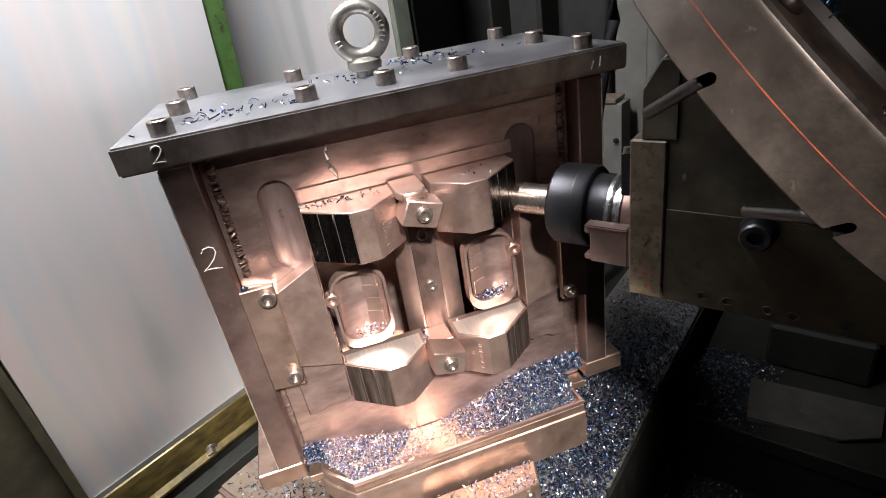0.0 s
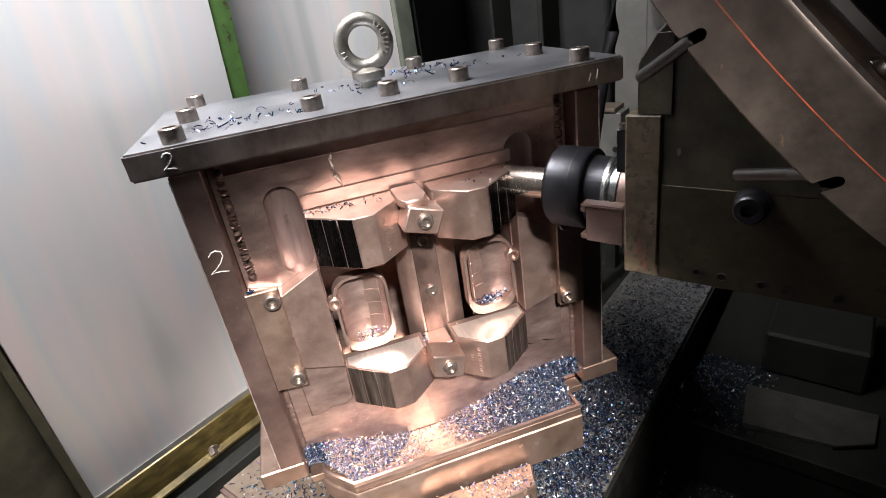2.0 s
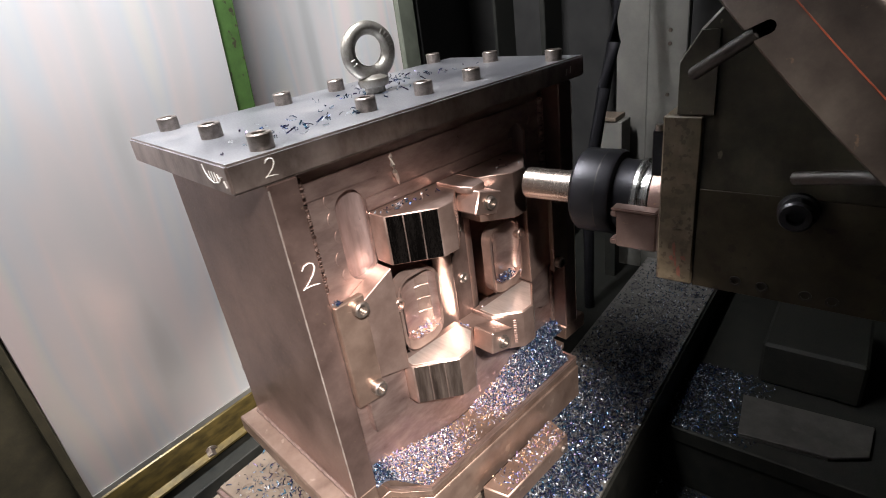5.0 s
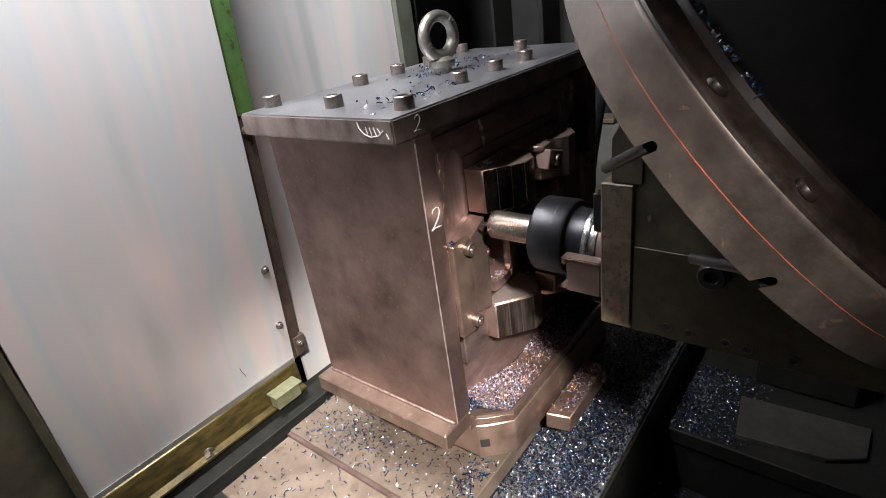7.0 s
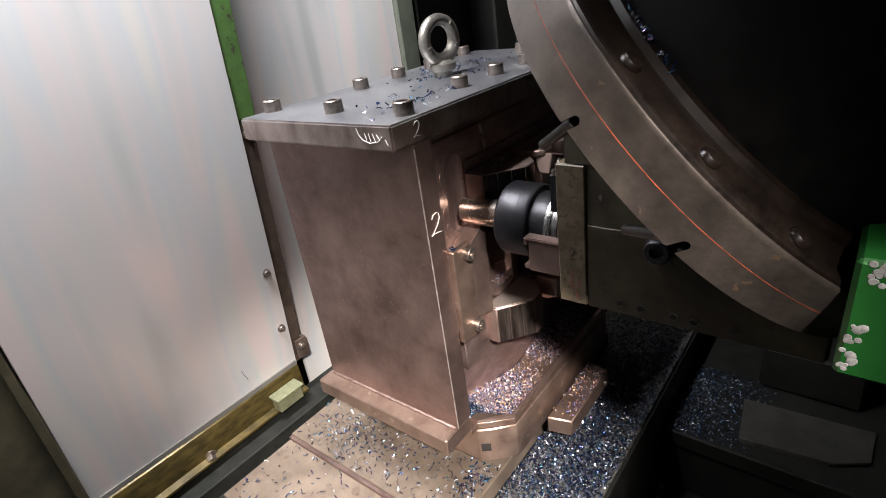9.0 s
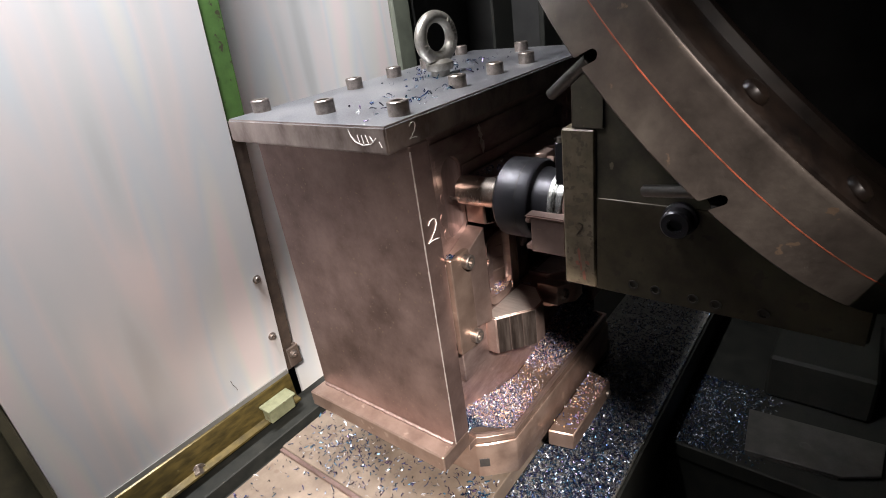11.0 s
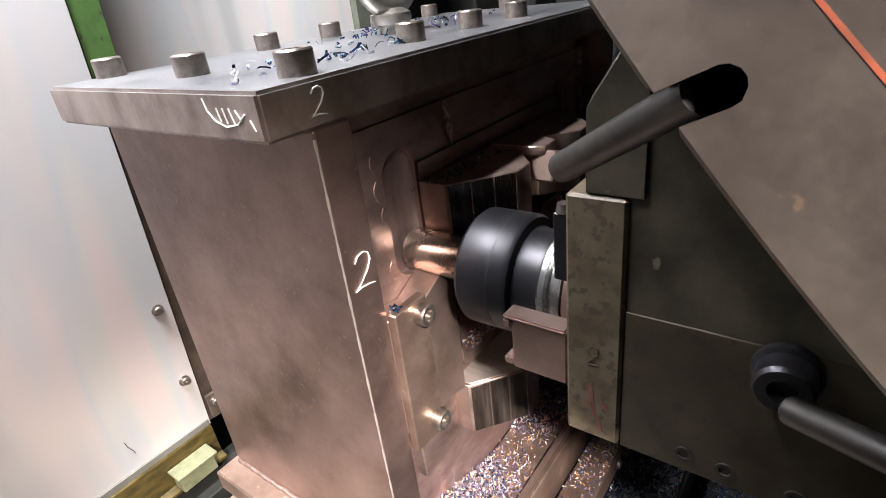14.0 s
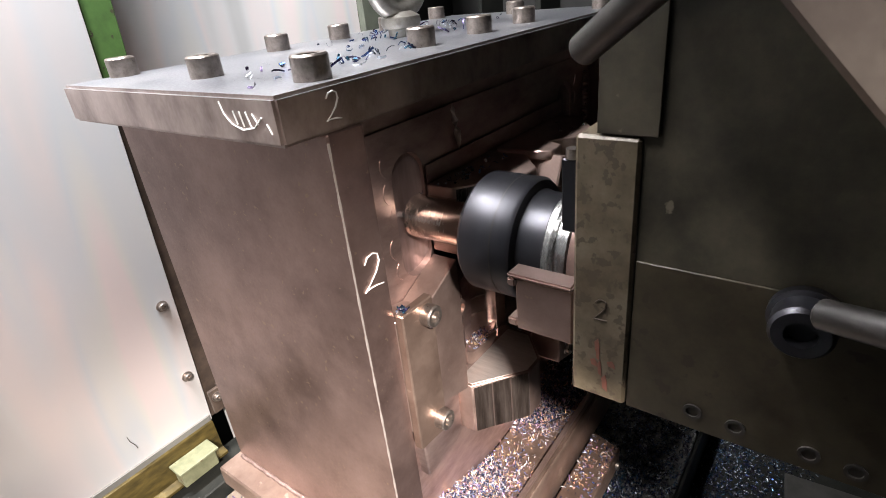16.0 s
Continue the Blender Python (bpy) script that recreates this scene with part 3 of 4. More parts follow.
    part("tray_floor", prism([(66.5, 29), (66.5, 8), (84, 8), (94, -6), (122, -36), (466, -36), (466, 8), (493.5, 8), (493.5, 29)], "xy", -495, -484, 0.6), M_BRONZE, fx)
    part("tray_body", prism([(80, 100), (80, 8), (92, -8), (121, -38.5), (468, -38.5), (468, 100)], "xy", -562, -496, 1.8), M_BRONZE, fx, "chamfered base block with a scribed seam")
    a, b = deck, inner
    lip = bmesh.new()
    va = [[lip.verts.new((p[0], p[1], z)) for p in q] for q, z in ((a, -484), (a, -478), (b, -478), (b, -484))]
    for u, v in zip(va, va[1:] + va[:1]):
        for i in range(len(u) - 1):
            lip.faces.new((u[i], u[i + 1], v[i + 1], v[i]))
    lip.faces.new([v[0] for v in va])
    lip.faces.new([v[-1] for v in va])
    part("tray_lip", tidy(lip), M_JAW, fx, "worn bright tray lip")
    # dark sliver on the chamfer paints the shade of a recess not cut
    part("key_slot_shade", prism([(81.5, 5), (90.6, -7.2), (92, -6), (83, 6)], "xy", -540, -524, 0.2), M_DARK, fx)
    part("tongue", prism([(205, -43), (215, -84), (365, -84), (376, -43)], "xy", -580, -548, 2), M_BRONZE, fx, "bolted tongue block")
    part("tongue_bolt", turned([(0, 0), (0, 7), (4, 6), (4, 0)], (350, -85, -565), (0, -1, 0), 14), M_SCREW, fx)
    part("table_disc", turned([(0, 0), (0, 172), (3, 175), (41, 175), (43, 172), (43, 0)], (265, 157, -605), (0, 0, 1), 64), M_FIX, fx, "round rotary table face")

    # side clamp bars with their screws
    ks = cap_screw("bar_screw", 9.5, 9.5, 5.2, M_SCREW, (0, -1, 0))
    for x0, x1, xs in ((65, 103, (93, 94)), (457, 495, (467, 466))):
        bar = part("clamp_bar", prism([(x0, -178), (x1, -178), (x1, -321), (x0, -317)], "xz", -5.5, 3.4, 1.2), M_BRONZE, fx, "flat steel clamp bar")
        for x, z in zip(xs, (-191, -302)):
            repeat("bar_screw", ks, bar, (x, -5.5, z), "zinc-plated socket screw")

    # centre rib
    rib = part("centre_rib", prism([(250, 58), (250, 47), (268, 31), (305, 31), (331, 47), (331, 58)], "xy", -352, -105, 1.2), M_JAW, fx, "milled centre rib with bevelled flanks")
    part("rib_face", box(270.5, 302, 29.2, 30.9, -346, -148, 0.6), M_BROWNED, rib, "darker brown front face")
    rs = cap_screw("rib_screw", 8, 4, 4, M_SCREW, (0, -1, 0))
    for z in (-181, -256, -334):
        repeat("rib_screw", rs, rib, (287, 29.1, z), "sunk socket screw")

    # top plate screws and the eye bolt
    ts = cap_screw("plate_screw", 12, 15.5, 7, M_SCREW, (0, 0, 1))
    for x, y in ((48, 22), (49, 141), (46, 265), (193, 50), (282, 50), (368, 49), (512, 20), (510, 139), (508, 270), (190, 236), (279, 238), (361, 235)):
        repeat("cap_screw", ts, top, (x, y, 0.05), "zinc-plated socket head cap screw")
    eye = part("eye_bolt", join(turned([(0.2, 0), (0.2, 14), (8, 14), (9, 19), (14, 21), (19, 20), (24, 12), (24, 0)], (278, 143, 0), (0, 0, 1), 32)), M_EYE, fx, "galvanised lifting eye bolt")
    ring = bmesh.new()
    vs = []
    for k in range(48):
        t = 2 * math.pi * k / 48
        thick = 8.6 + 1.6 * (0.5 - 0.5 * math.sin(t))
        row = []
        for j in range(14):
            s = 2 * math.pi * j / 14
            rad = 28.5 + thick * math.cos(s)
            row.append(ring.verts.new((rad * math.cos(t), thick * math.sin(s), rad * math.sin(t))))
        vs.append(row)
    for k in range(48):
        for j in range(14):
            ring.faces.new((vs[k][j], vs[(k + 1) % 48][j], vs[(k + 1) % 48][(j + 1) % 14], vs[k][(j + 1) % 14]))
    bmesh.ops.transform(ring, matrix=Matrix.Translation((278, 143, 53)) @ Matrix.Rotation(radians(-12), 4, "Z"), verts=ring.verts)
    rg = part("ring", tidy(ring), M_EYE, eye)
    raised = []
    for k in range(9):
        t = radians(-38 + 11 * k)
        p = Vector((28.5 * math.cos(t), -9.2, 28.5 * math.sin(t)))
        d = Vector((math.cos(t), 0, math.sin(t)))
        raised.append(tube([p - d * 3.4, p + d * 3.4], 0.9, 5))
    for k in range(2):
        t = radians(196 + 12 * k)
        p = Vector((28.5 * math.cos(t), -9.6, 28.5 * math.sin(t)))
        d = Vector((math.cos(t), 0, math.sin(t)))
        raised.append(tube([p - d * 3, p + d * 3], 0.9, 5))
    for mk in raised:
        bmesh.ops.transform(mk, matrix=Matrix.Translation((278, 143, 53)) @ Matrix.Rotation(radians(-12), 4, "Z"), verts=mk.verts)
        part("raised_mark", mk, M_EYE, eye)
    riders.append(fx)


def flip(poly):
    return [(560 - p[0], p[1]) for p in reversed(poly)]


def workpiece(right):
    """One forged clevis: two jaws, a cheek and a scooped pocket; the other one mirrors it."""
    g = flip if right else (lambda q: q)

    def X(v):
        return 560 - v if right else v
    w = thing("steel_workpiece", C, "milled steel clevis workpiece with hexagonal jaws clamped in the fixture", "workpiece", "workpieces in the fixture")
    plan = [(153, 2), (203, -37), (226, -37), (261, -6), (261, 29.6), (153, 29.6)]
    for z0, z1, nm in ((-168, -106, "upper_jaw"), (-376, -315.5, "lower_jaw")):
        jaw = part(nm, prism(g(plan), "xy", z0, z1, 1.0), M_JAW, w)
        if nm == "lower_jaw":
            # thin cap whose pale colour carries the glare on the machined top
            part("machined_top", prism(g([(157, 3), (203.5, -34), (225, -34), (256, -7), (256, 19), (157, 19)]), "xy", z1 - 0.2, z1 + 0.5, 0.1), M_GLARE, jaw, "freshly machined top face with lamp glare in its colour")
        # freshly milled face, with tool ridges
        n = Vector((X(203) - X(153), -39, 0)).normalized()
        out = Vector((n.y, -n.x, 0)) if not right else Vector((-n.y, n.x, 0))
        if out.y > 0:
            out = -out
        face, lines = [], []
        a, b = Vector((X(154.5), 0.8, 0)), Vector((X(202), -36.4, 0))
        for k in range(3):
            p, q = a.lerp(b, k / 3 + 0.012), a.lerp(b, (k + 1) / 3 - 0.012)
            face.append(prism([(p.x, p.y), (q.x, q.y), (q.x + out.x * (0.7 + 0.5 * (k == 1)), q.y + out.y * 1.0), (p.x + out.x * 1.1, p.y + out.y * 1.1)], "xy", z0 + 1.5, z1 - 1.2, 0.15))
        part("milled_face", join(*face), M_CUT if nm == "upper_jaw" else M_MILL, jaw, "milled face with a dark reflection painted in" if nm == "upper_jaw" else "streaked milled face")
        for k in (1, 2, 3):
            p = a.lerp(b, k / 3 - (0.0 if k < 3 else 0.01)) + out * 0.9
            part("tool_ridge", tube([(p.x, p.y, z0 + 2), (p.x, p.y, z1 - 1.5)], 0.24, 5), M_LINE, jaw)
        if (nm == "upper_jaw") != right:
            # stamped marking that nobody can read
            p, q = Vector((X(228), -35.2, 0)), Vector((X(254), -12.2, 0))
            e = (q - p).normalized()
            nn = Vector((e.y, -e.x, 0))
            if nn.y > 0:
                nn = -nn
            bars = []
            for row, cnt, u0 in ((0, 10, 0.30), (1, 3, 0.62)):
                for k in range(cnt):
                    c = p.lerp(q, u0) + nn * 0.35
                    z = z1 - 12 - k * 4.3 - row * 13
                    bars.append(tube([(c.x - e.x * 2.2, c.y - e.y * 2.2, z), (c.x + e.x * 2.2, c.y + e.y * 2.2, z + (0.9 if k % 2 else -0.6))], 0.55, 5))
            part("stamped_mark", join(*bars), M_WEB, jaw, "stamped marking")
    part("cheek", prism(g([(66, -186), (104, -194), (152, -171), (152, -316), (104, -302), (66, -302)]), "xz", 3.8, 29.6, 0.8), M_JAW, w)
    part("lower_pad", prism(g([(90, -306), (104, -306), (152, -320), (152, -378), (140, -386), (120, -384), (108, -390), (92, -390)]), "xz", 17, 29.6, 1.5), M_WEB, w)
    part("pocket_rim", pierced(g(obround(160, 228, -307, -198, 23)), [g(obround(163.5, 224.5, -294, -201.5, 21))], 13, 29.6), M_JAW, w, smooth=40)
    scoop = bmesh.new()
    cols = []
    for k in range(15):
        a = radians(180 * k / 14)
        x, y = 194 - 29 * math.cos(a), 12 + 17 * math.sin(a)
        cols.append([(scoop.verts.new((X(x), y, -302)), scoop.verts.new((X(x), y, -208))), (scoop.verts.new((X(194 - 30.5 * math.cos(a)), y + 1.5, -302)), scoop.verts.new((X(194 - 30.5 * math.cos(a)), y + 1.5, -208)))])
    for u, v in zip(cols, cols[1:]):
        scoop.faces.new((u[0][0], u[0][1], v[0][1], v[0][0]))
        scoop.faces.new((u[1][0], v[1][0], v[1][1], u[1][1]))
        scoop.faces.new((u[0][0], v[0][0], v[1][0], u[1][0]))
        scoop.faces.new((u[0][1], u[1][1], v[1][1], v[0][1]))
    part("pocket_scoop", tidy(scoop), M_WEB, w, "scooped pocket", 60)
    for k in range(4):
        part("milling_step", prism(g([(198, 29.2 - 0.3 * (k % 2)), (208, 26.6 - 0.3 * (k % 2)), (217, 20.5 - 0.3 * (k % 2)), (219, 24), (208, 30), (198, 31)]), "xy", -228 - 19 * k, -209.5 - 19 * k, 0.5), M_JAW, w)
    part("pocket_boss", turned([(0, 0), (0, 9), (13, 9), (14.5, 7.5), (14.5, 5), (8, 4.5), (8, 0)], (X(160), 24, -229), (0, -1, 0), 20), M_JAW, w, "small bored boss")
    rng = np.random.default_rng(31 + right)
    pts = np.stack([rng.normal(X(196), 10, 160), rng.uniform(8, 24, 160), np.full(160, -290.0) + rng.uniform(0, 6, 160)], 1)
    ch = new("pocket_chips", chip_mesh("pocket_chips", pts, M_CHIPW if not right else M_CHIP, (3, 7), (0.8, 1.6), 40 + right, C, 0.6))
    ch.location = Vector(C) * 0.001
    tagged(ch, "small heap of chips lying in the workpiece pocket", "chips", "", "stuff")
    riders.extend((w, ch))


def clamp(z, low):
    c = thing("clamp_block", C, "small steel clamp with a socket screw between the jaws", "clamp", "clamps between the jaws")
    corners = [(-23, -9), (16, -21), (23, 9), (-19, 23)] if low else [(-27, -7), (12, -20), (24, 7), (-15, 20)]
    part("body", prism([(279 + a, z + b) for a, b in corners], "xz", -44, -8, 1.6), M_JAW, c)
    part("shank", box(264, 296, -7.7, 29.6, z - 11, z + 12, 1), M_JAW, c)
    part("riser", prism([(256, -20), (262, -34), (284, -34), (290, -20), (290, 22), (256, 22)], "xy", z + 15, z + 24, 1), M_JAW, c) if not low else None
    s = cap_screw("clamp_screw", 8.2, 5.5, 4.4, M_SCREW, (0, -1, 0))
    repeat("clamp_screw", s, c, (279, -44.2, z), "socket screw")
    repeat("washer", mesh_of("washer", turned([(0, 0), (0, 10), (0.8, 9.6), (0.8, 0)], (0, 0, 0), (0, -1, 0), 24), M_SCREW, (0, 0, 0)), c, (279, -44.0, z))
    riders.append(c)


def fixture_chips():
    rng = np.random.default_rng(77)
    n = 15000
    xs = rng.uniform(67, 493, n)
    dens = np.clip(np.abs(xs - 245) / 85, 0.10, 1) ** 1.2
    front = np.interp(xs, [66, 84, 96, 124, 458, 462, 494], [10, 10, 0, -30, -30, 9, 10])
    ys = front + (29 - front) * rng.beta(1.0, 0.9, n)
    keep = rng.uniform(0, 1, n) < dens * np.clip(0.35 + (ys - front) / 30, 0, 1)
    xs, ys = xs[keep], ys[keep]
    back = np.clip((ys + 32) / 61, 0, 1)
    hill = 1 + 40 * np.clip((xs - 270) / 130, 0, 1) ** 1.3 + 32 * np.exp(-((xs - 85) / 80) ** 2)
    zs = np.maximum(-484.0, -484.8 + back ** 1.15 * hill) + rng.exponential(1.2, len(xs))
    pts = np.stack([xs, ys, zs], 1)
    cool = (xs + rng.normal(0, 32, len(xs)) > 352) | (xs + rng.normal(0, 6, len(xs)) < 97)
    for sel, mat, nm, lb in ((cool, M_CHIP, "tray_chips", "heap of blue-tempered steel chips in the fixture tray"), (~cool, M_CHIPW, "tray_chips", "straw-coloured steel chips in the fixture tray")):
        ch = new(nm, chip_mesh(nm, pts[sel], mat, (3.2, 8.5), (0.55, 1.2), 50, C, 0.7))
        ch.location = Vector(C) * 0.001
        riders.append(tagged(ch, lb, "chips", "", "stuff"))
    # the body of the heap
    bm = bmesh.new()
    nx, ny = 60, 9
    grid = []
    for i in range(nx + 1):
        x = 67 + 426 * i / nx
        f0 = float(np.interp(x, [66, 84, 96, 124, 456, 462, 494], [11, 11, 3, -26, -26, 11, 11]))
        hill = 39 * min(max((x - 270) / 130, 0), 1) ** 1.3 + 31 * math.exp(-((x - 85) / 80) ** 2)
        row = []
        for j in range(ny + 1):
            y = f0 + (29.3 - f0) * j / ny
            b = min(max((y + 32) / 61, 0), 1)
            row.append(bm.verts.new((x, y, -486.0 + b ** 1.15 * hill)))
        grid.append(row)
    for i in range(nx):
        for j in range(ny):
            bm.faces.new((grid[i][j], grid[i + 1][j], grid[i + 1][j + 1], grid[i][j + 1]))
    hp = new("chip_heap", mesh_of("chip_heap", tidy(bm), M_PILE, C))
    hp.location = Vector(C) * 0.001
    riders.append(tagged(hp, "dense heap of fine blue steel chips", "chips", "", "stuff"))
    # curls on the top plate and jaws
    g = [(95, 60, 20, 14, 22), (180, 55, 18, 12, 14), (130, 110, 30, 25, 10), (355, 195, 30, 18, 40), (300, 150, 40, 30, 22), (410, 160, 25, 25, 16), (60, 80, 25, 25, 8), (230, 120, 40, 40, 10)]
    p = np.concatenate([np.stack([rng.normal(x, sx, n), rng.normal(y, sy, n), np.full(n, 0.1)], 1) for x, y, sx, sy, n in g])
    p = p[(p[:, 0] > 6) & (p[:, 0] < 550) & (p[:, 1] > 5) & (p[:, 1] < 272)]
    j = np.stack([rng.normal(188, 22, 46), rng.uniform(2, 20, 46), np.full(46, -105.9)], 1)
    j2 = np.stack([rng.uniform(340, 372, 6), rng.uniform(-20, 15, 6), np.full(6, -105.9)], 1)
    b = np.stack([rng.uniform(68, 76, 26), rng.uniform(-3, 3, 26), np.full(26, -177.6)], 1)
    rb = np.concatenate([np.stack([rng.normal(x, 3.5, 34), rng.uniform(2, 26, 34), np.full(34, -321.8) + rng.exponential(1.5, 34)], 1) for x in (262, 316)])
    tg = np.stack([218 + 150 * rng.beta(1.6, 1.2, 320), rng.uniform(-82, -44, 320), np.full(320, -547.8)], 1)
    for nm, q, mat, lb in (("curled_chips", p, M_CHIP, "loose blue curls of steel on the top plate"), ("curled_chips", np.concatenate([j, j2, b]), M_CHIP, "small curls lying on the jaws and bar"),
                          ("rib_chips", np.concatenate([rb, tg]), M_CHIPW, "small heaps of straw chips at the rib and on the tongue")):
        ch = new(nm, chip_mesh(nm, q, mat, (8, 15) if nm == "curled_chips" and q is p else (4, 8), (1.0, 1.8), 60, C, 0.35, 3.0))
        ch.location = Vector(C) * 0.001
        riders.append(tagged(ch, lb, "chips", "", "stuff"))


def carve(ob, bm, mat):
    """Cut a shape out of a part for good; the cut takes the shape's material."""
    cutter = new("cutter", mesh_of("cutter", bm, mat, ORG[ob]))
    cutter.parent = ob.parent
    mod = ob.modifiers.new("cut", "BOOLEAN")
    mod.object, mod.operation, mod.solver, mod.material_mode = cutter, "DIFFERENCE", "EXACT", "TRANSFER"
    bpy.context.view_layer.update()
    me = bpy.data.meshes.new_from_object(ob.evaluated_get(bpy.context.evaluated_depsgraph_get()))
    ob.modifiers.clear()
    me.set_sharp_from_angle(angle=radians(30))
    ob.data = me
    bpy.data.objects.remove(cutter)


# ---- the milling head ----
H = (131, -162, -97)


def milling_head():
    hd = thing("milling_machine", H, "worn olive milling spindle unit with a tilted ground steel flange", "milling machine")
    part("body", prism([(-172, -144), (-172, 52), (-186, 74), (-214, 104), (-400, -97), (-400, -144)], "yz", 48, 217, 2), M_HEAD, hd)
    cov = part("side_cover", prism([(-194, -144), (-194, -52), (-345, -52), (-398, -100), (-398, -144)], "yz", 46.5, 47.8, 0.3), M_COVER, hd, "oily olive side cover")
    hole = mesh_of("cover_screw", turned([(0, 0), (0, 4.6), (1, 4.6), (1, 3), (-2, 3), (-2, 0)], (0, 0, 0), (-1, 0, 0), 16), M_DARK, (0, 0, 0))
    for y, z in ((-228, -132), (-248, -133), (-279, -134), (-297, -135), (-332, -134)):
        repeat("cover_screw", hole, cov, (46.5, y, z), "sunk dark screw")
    part("nose_plate", box(45, 217, -193, -162, -144, 9, 1.6), M_NOSE, hd, "nose plate with flaking cream paint")
    rng = random.Random(9)
    for k in range(6):
        y0, z0 = -178 + rng.uniform(-7, 7), -116 + rng.uniform(-20, 16)
        w, h = rng.uniform(1.0, 2.6), rng.uniform(2, 6)
        part("paint_smear", prism([(y0 - w, z0 - h), (y0 + w * 0.6, z0 - h * 0.7), (y0 + w, z0 + h * 0.5), (y0 - w * 0.2, z0 + h), (y0 - w * 0.8, z0 + h * 0.2)], "yz", 44.75, 44.98, 0), M_RED, hd, "red paint smear")
    part("ink_mark", tube([(44.7, -178 - 11 * (a + 0.1 * b), -84 + 13 * b) for a, b in ((-0.3, 0.3), (-0.1, 0.5), (0.2, 0.4), (0.2, 0.1), (-0.1, -0.3), (-0.3, -0.5), (0.35, -0.48))], 0.35, 5), M_BROWN, hd, "faint brown inked figure two")
    part("top_block", prism([(-172.5, 10), (-172.5, 50), (-187, 73), (-200, 73), (-200, 10)], "yz", 45.5, 47.8, 0.3), M_HEAD, hd)
    kb = part("pivot_bolt", turned([(0, 0), (0, 14), (4, 14), (5, 12), (15, 12), (17, 10.5), (17, 6), (12, 5.5), (12, 0)], (46.5, -265, -61), (-1, 0, 0), 28), M_BLACK, hd, "black pivot bolt")
    part("guard_strip", box(52, 57, -161.7, -152, -46, -6, 0.8), M_BLACK, hd)
    part("strip_screw", turned([(0, 0), (0, 4), (5, 3.5), (5, 0)], (55, -157, -6), (0, 0, 1), 12), M_SCREW, hd)
    clip = part("drive_bracket", box(59, 70, -156, -118, -125, -87, 1.2), M_FIX, hd, "bent steel bracket below the spindle nose")
    for b, w in (((57, 72, -156, -113, -87.0, -84), 1.2), ((57, 72, -119, -113, -93, -87.2), 1.2), ((58, 70, -119, -112, -123, -117), 1.2), ((60, 68, -161.7, -155, -124, -86), 1)):
        part("bracket_lip", box(*b, w, 2), M_FIX, clip)
    part("spindle_nose", turned([(0, 0), (0, 46), (6, 46), (10, 41), (26, 37), (26, 0)], (131, -161.8, -97), (0, 1, 0), 48), M_FIX, hd)

    # the flange at 45 degrees with its scribed line
    o = Vector((122, -275, 47))
    tilt = radians(47.5)
    n = Vector((0, -math.sin(tilt), math.cos(tilt)))
    u = Vector((0, math.cos(tilt), math.sin(tilt)))
    fl = part("flange", turned([(0, 0), (0, 200), (0, 210), (0, 219)] + [(1 + 2.2 * k, 220) for k in range(21)] + [(46.4, 219.2), (46.4, 0)], o, n, 240), M_DISC, hd, "ground steel swivel flange")
    part("scribed_line", turned([(23.7, 219.5), (23.7, 220.2), (24.4, 220.2), (24.4, 219.5), (23.7, 219.5)], o, n, 128), M_ORANGE, fl, "orange painted reference line")
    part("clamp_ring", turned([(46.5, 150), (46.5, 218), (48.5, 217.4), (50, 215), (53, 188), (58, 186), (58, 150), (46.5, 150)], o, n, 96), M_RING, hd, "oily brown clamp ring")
    part("upper_housing", turned([(47.6, 0), (47.6, 176), (75, 178), (110, 174), (230, 168), (330, 160), (330, 0)], o, n, 64), M_VOID, hd, "upper housing with its shade painted black")
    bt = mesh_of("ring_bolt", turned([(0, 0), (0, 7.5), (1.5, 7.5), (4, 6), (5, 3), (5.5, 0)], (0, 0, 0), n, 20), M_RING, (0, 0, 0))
    for k in range(18):
        a = radians(20 * k + 6)
        repeat("ring_bolt", bt, fl, o + n * 50.6 + (Vector((1, 0, 0)) * math.cos(a) + u * math.sin(a)) * 206, "domed ring bolt")
    ch = []
    rng = np.random.default_rng(19)
    for a, r in zip(rng.uniform(100, 172, 130), rng.normal(182, 2.5, 130)):
        a = radians(a)
        ch.append(tuple(o + n * 58.4 + (Vector((1, 0, 0)) * math.cos(a) + u * math.sin(a)) * r))
    chips = new("caught_swarf", chip_mesh("caught_swarf", ch, M_CHIP, (4, 9), (0.9, 1.8), 71, H, 0.6))
    chips.parent = hd
    tagged(chips, "curled steel chips caught on the clamp ring", "", "", "stuff")
    # handles in slots of the rim
    arc = [radians(15 * k) for k in range(1, 6)]
    pill = [(0, 0)] + [(6.3 - 6.3 * math.cos(a), 6.3 * math.sin(a)) for a in arc] + [(6.3, 6.3), (25, 6.3)] + [(25 + 6.3 * math.sin(a), 6.3 * math.cos(a)) for a in arc] + [(31.3, 0)]
    for tip, swing in ((Vector((-60, -209, 60)), 0), (Vector((-51, -267, -2)), 26.6)):
        spin = Matrix.Rotation(radians(swing), 3, n)
        foot = o + spin @ (Vector((-83, -246, 85)) - o)
        start = o + spin @ (Vector((-86.3, -229, 76)) - o)
        part("locking_handle", rod(tip, foot, 3.9, 20, 1.2), M_ROD, hd, "blackened locking handle")
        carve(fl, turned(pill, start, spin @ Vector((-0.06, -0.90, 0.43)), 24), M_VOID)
    # green motor cover behind
    gc = part("motor_cover", box(-62, 330, -760, -402, -74, 7, 3), M_BRIGHT, hd, "bright green motor cover with peeling corners")
    rng = random.Random(4)
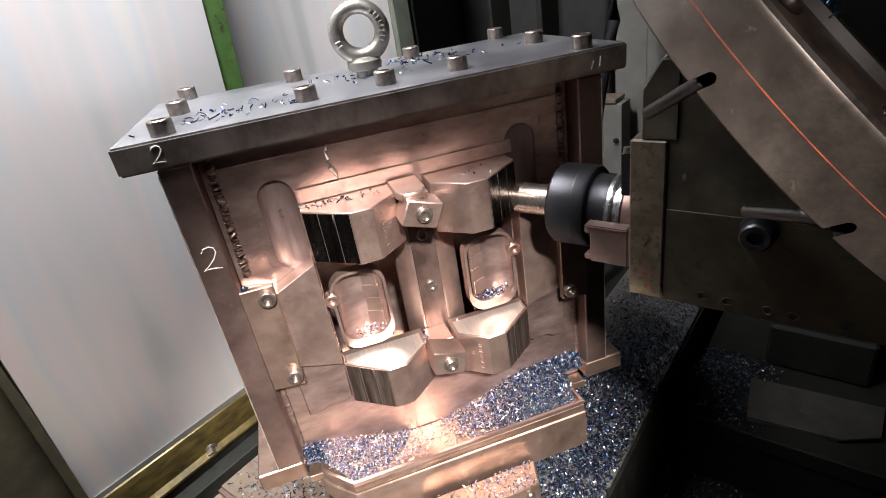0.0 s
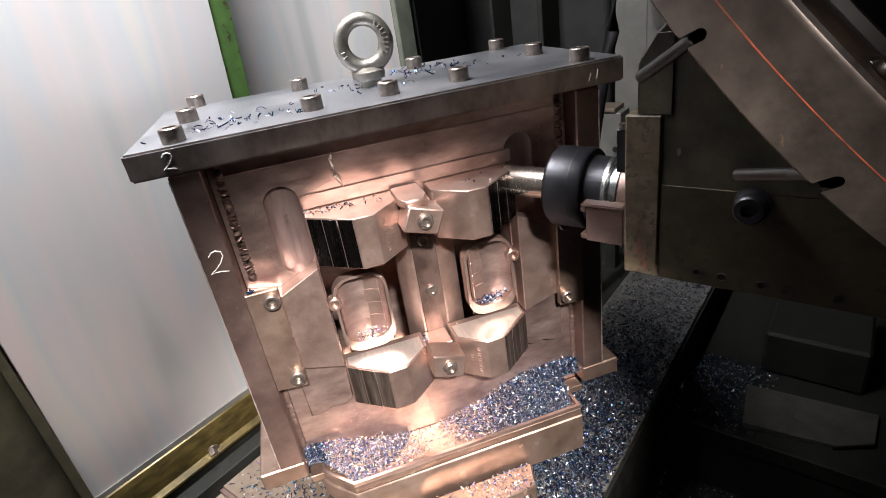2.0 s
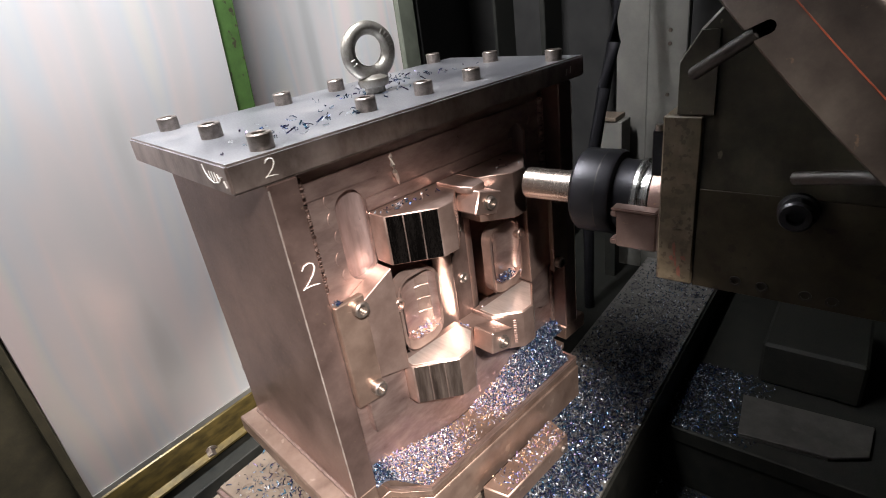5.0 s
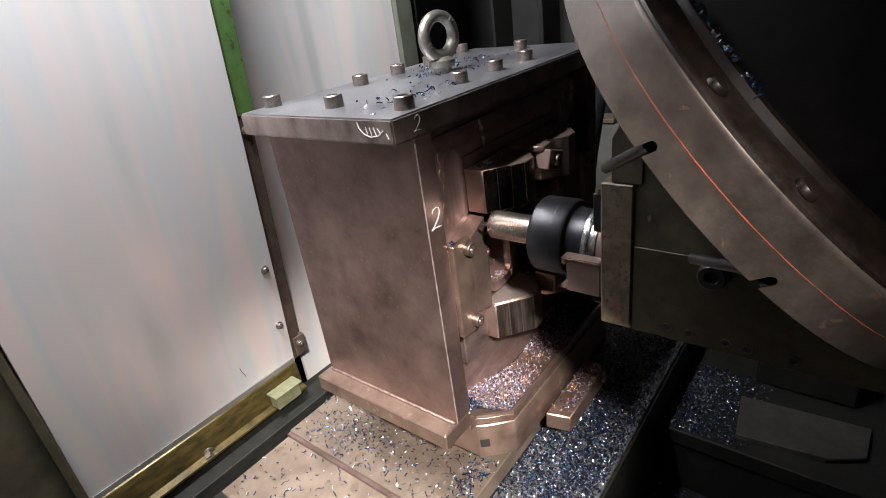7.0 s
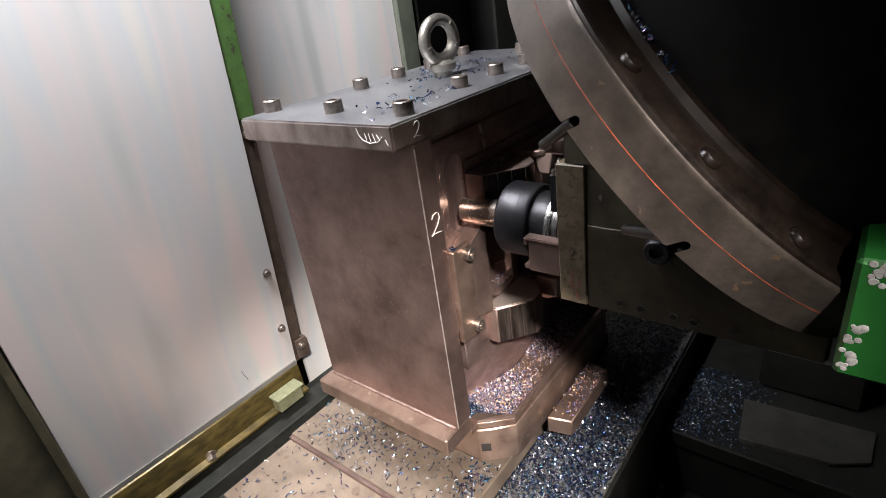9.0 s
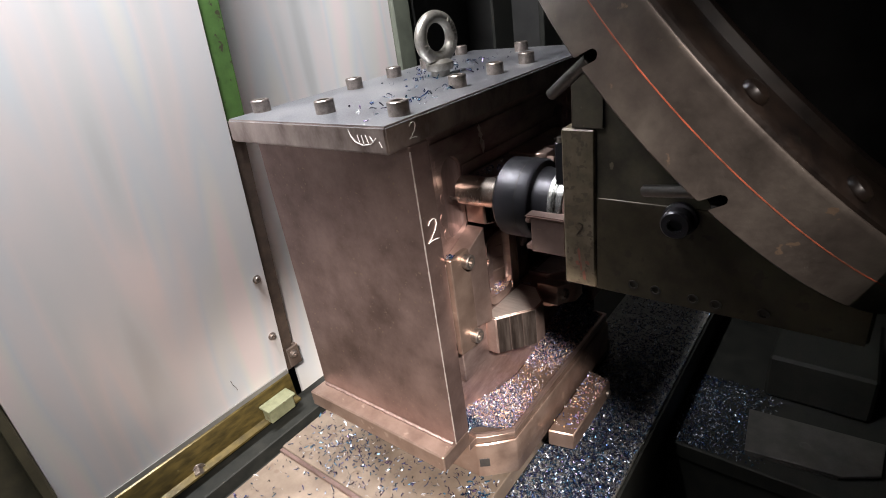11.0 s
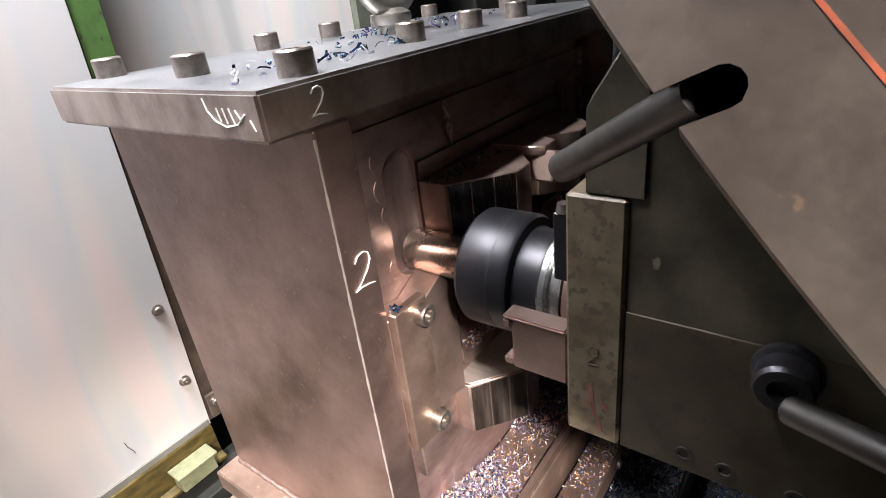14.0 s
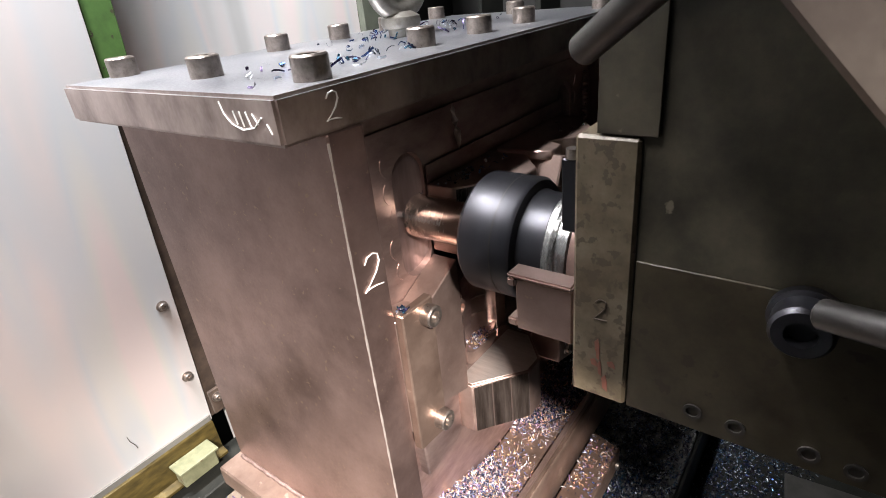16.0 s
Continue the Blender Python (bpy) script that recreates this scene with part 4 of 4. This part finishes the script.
    for cy, cz, k in ((-410, 0, 12), (-406, -42, 8), (-405, -60, 9), (-417, -1, 6)):
        for i in range(k):
            r = rng.uniform(1.4, 3.4)
            part("peeled_patch", turned([(0, 0), (0, r), (0.4, r * 0.8), (0.6, 0)], (-62.1, cy - rng.uniform(-1, 7), cz + rng.uniform(-8, 6)), (-1, rng.uniform(-.1, .1), rng.uniform(-.1, .1)), 7), M_PEEL, gc, "peeling white filler")
    part("ram", box(40, 420, -1500, -761, -260, 260, 10), M_PIT, hd)

    # the turning tool, about its own axis
    tool = new("milling_tool")
    tool.parent = hd
    tool.empty_display_size = 0.03
    tool.location = (0, 0, 0)
    ORG[tool] = Vector(H)
    tagged(tool, "milling cutter in a black chuck")
    ax = (131, 0, -97)
    cut = [(18, 0), (18, 17.5), (17, 18.5), (-52, 18.5), (-52, 0)]
    part("cutter", turned([(h, r) for h, r in cut], ax, (0, 1, 0), 40), M_TOOL, tool, "ground cylindrical milling cutter")
    fl2 = [box(149.2, 150.2, -20, 27, -99, -95, 0.2)]
    part("cutter_insert", join(*fl2), M_SILVER, tool)
    part("chuck", turned([(-52.2, 0), (-52.2, 38), (-53.5, 43), (-57, 46), (-94, 46), (-97, 44), (-98, 38), (-102, 36.5), (-117, 36.5), (-117, 0)], ax, (0, 1, 0), 56), M_BLACK, tool, "black oxide milling chuck")
    part("chuck_groove", turned([(-82, 45.8), (-82, 46.3), (-83.2, 46.3), (-82.6, 45.8), (-82, 45.8)], ax, (0, 1, 0), 56), M_ROD, tool)
    part("taper_flange", turned([(-117.2, 0), (-117.2, 37), (-119, 39), (-123, 39), (-124, 33), (-128, 33), (-129, 37), (-134, 37), (-134.5, 30), (-135, 30), (-135, 0)], ax, (0, 1, 0), 56), M_SILVER, tool, "bright ground taper flange")
    return hd, tool


enclosure()
bed()
slide()
fixture()
workpiece(False)
workpiece(True)
clamp(-126, False)
clamp(-331, True)
fixture_chips()
HEAD, TOOL = milling_head()


def motions():
    # the slide runs along x; the rotary table on it turns the fixture
    run = [(0.0, -0.1565), (3.7, -0.1565), (5.6, -0.1565), (5.7, -0.1535), (5.8, -0.1428), (6.0, -0.1079), (6.25, -0.0600), (6.5, -0.0121), (6.6, 0.0), (7.0, 0.0), (16.0, 0.0)]
    for ob in sliders:
        x, y, z = SLIDE_ORG
        walk(ob, [(t, pose(x / 1000 + s, y / 1000, z / 1000)) for t, s in run])
    turn = [(0.0, -0.1565, -35.8), (3.7, -0.1565, -35.8), (3.9, -0.1565, -35.8), (4.2, -0.1565, -32.5), (4.7, -0.1565, -17.8), (5.2, -0.1565, -3.0), (5.5, -0.1565, 0)]
    turn += [(t, s, 0) for t, s in run if t > 5.55]
    for ob in riders:
        walk(ob, [(t, pose(C[0] / 1000 + s, C[1] / 1000, C[2] / 1000, 0, 0, a)) for t, s, a in turn])
    way = [(0, 0.0031, -0.0564, -0.0571), (0.5, 0.0037, -0.0554, -0.0507), (1, 0.0041, -0.0554, -0.0424), (1.5, 0.0036, -0.0567, -0.0342), (2, 0.0036, -0.0572, -0.0255), (2.5, 0.0040, -0.0565, -0.0172),
           (3, 0.0041, -0.0589, -0.0145), (3.5, 0.0057, -0.0999, -0.0150), (3.7, 0.0058, -0.0991, -0.0147), (5, 0.0040, -0.0944, -0.0136), (5.7, 0.0033, -0.0478, -0.0127), (5.8, 0.0035, -0.0469, -0.0136),
           (6, 0.0032, -0.0465, -0.0284), (6.5, 0.0029, -0.0481, -0.0645), (7, 0.0001, -0.0450, -0.0716), (7.5, 0.0025, 0.0034, -0.0720), (8, 0.0038, 0.0024, -0.0684), (8.5, 0.0039, 0.0017, -0.0597),
           (9, 0.0066, 0.0031, -0.0529), (11.5, 0.0074, 0.0010, -0.0093), (12, 0.0088, 0.0029, -0.0023), (12.5, 0.0048, 0.0031, 0.0002), (13, 0.0040, 0.0094, -0.0318), (13.5, 0.0071, 0.0172, -0.0716),
           (14, 0.0115, 0.0158, -0.0665), (14.5, 0.0117, 0.0158, -0.0580), (15, 0.0106, 0.0160, -0.0489), (15.5, 0.0099, 0.0157, -0.0404), (16, 0.0103, 0.0155, -0.0328)]
    walk(HEAD, [(t, pose(H[0] / 1000 + x, H[1] / 1000 + y, H[2] / 1000 + z)) for t, x, y, z in way])
    walk(TOOL, [(k / 10, pose(0, 0, 0, 0, 80 * k, 0)) for k in range(161)])


motions()
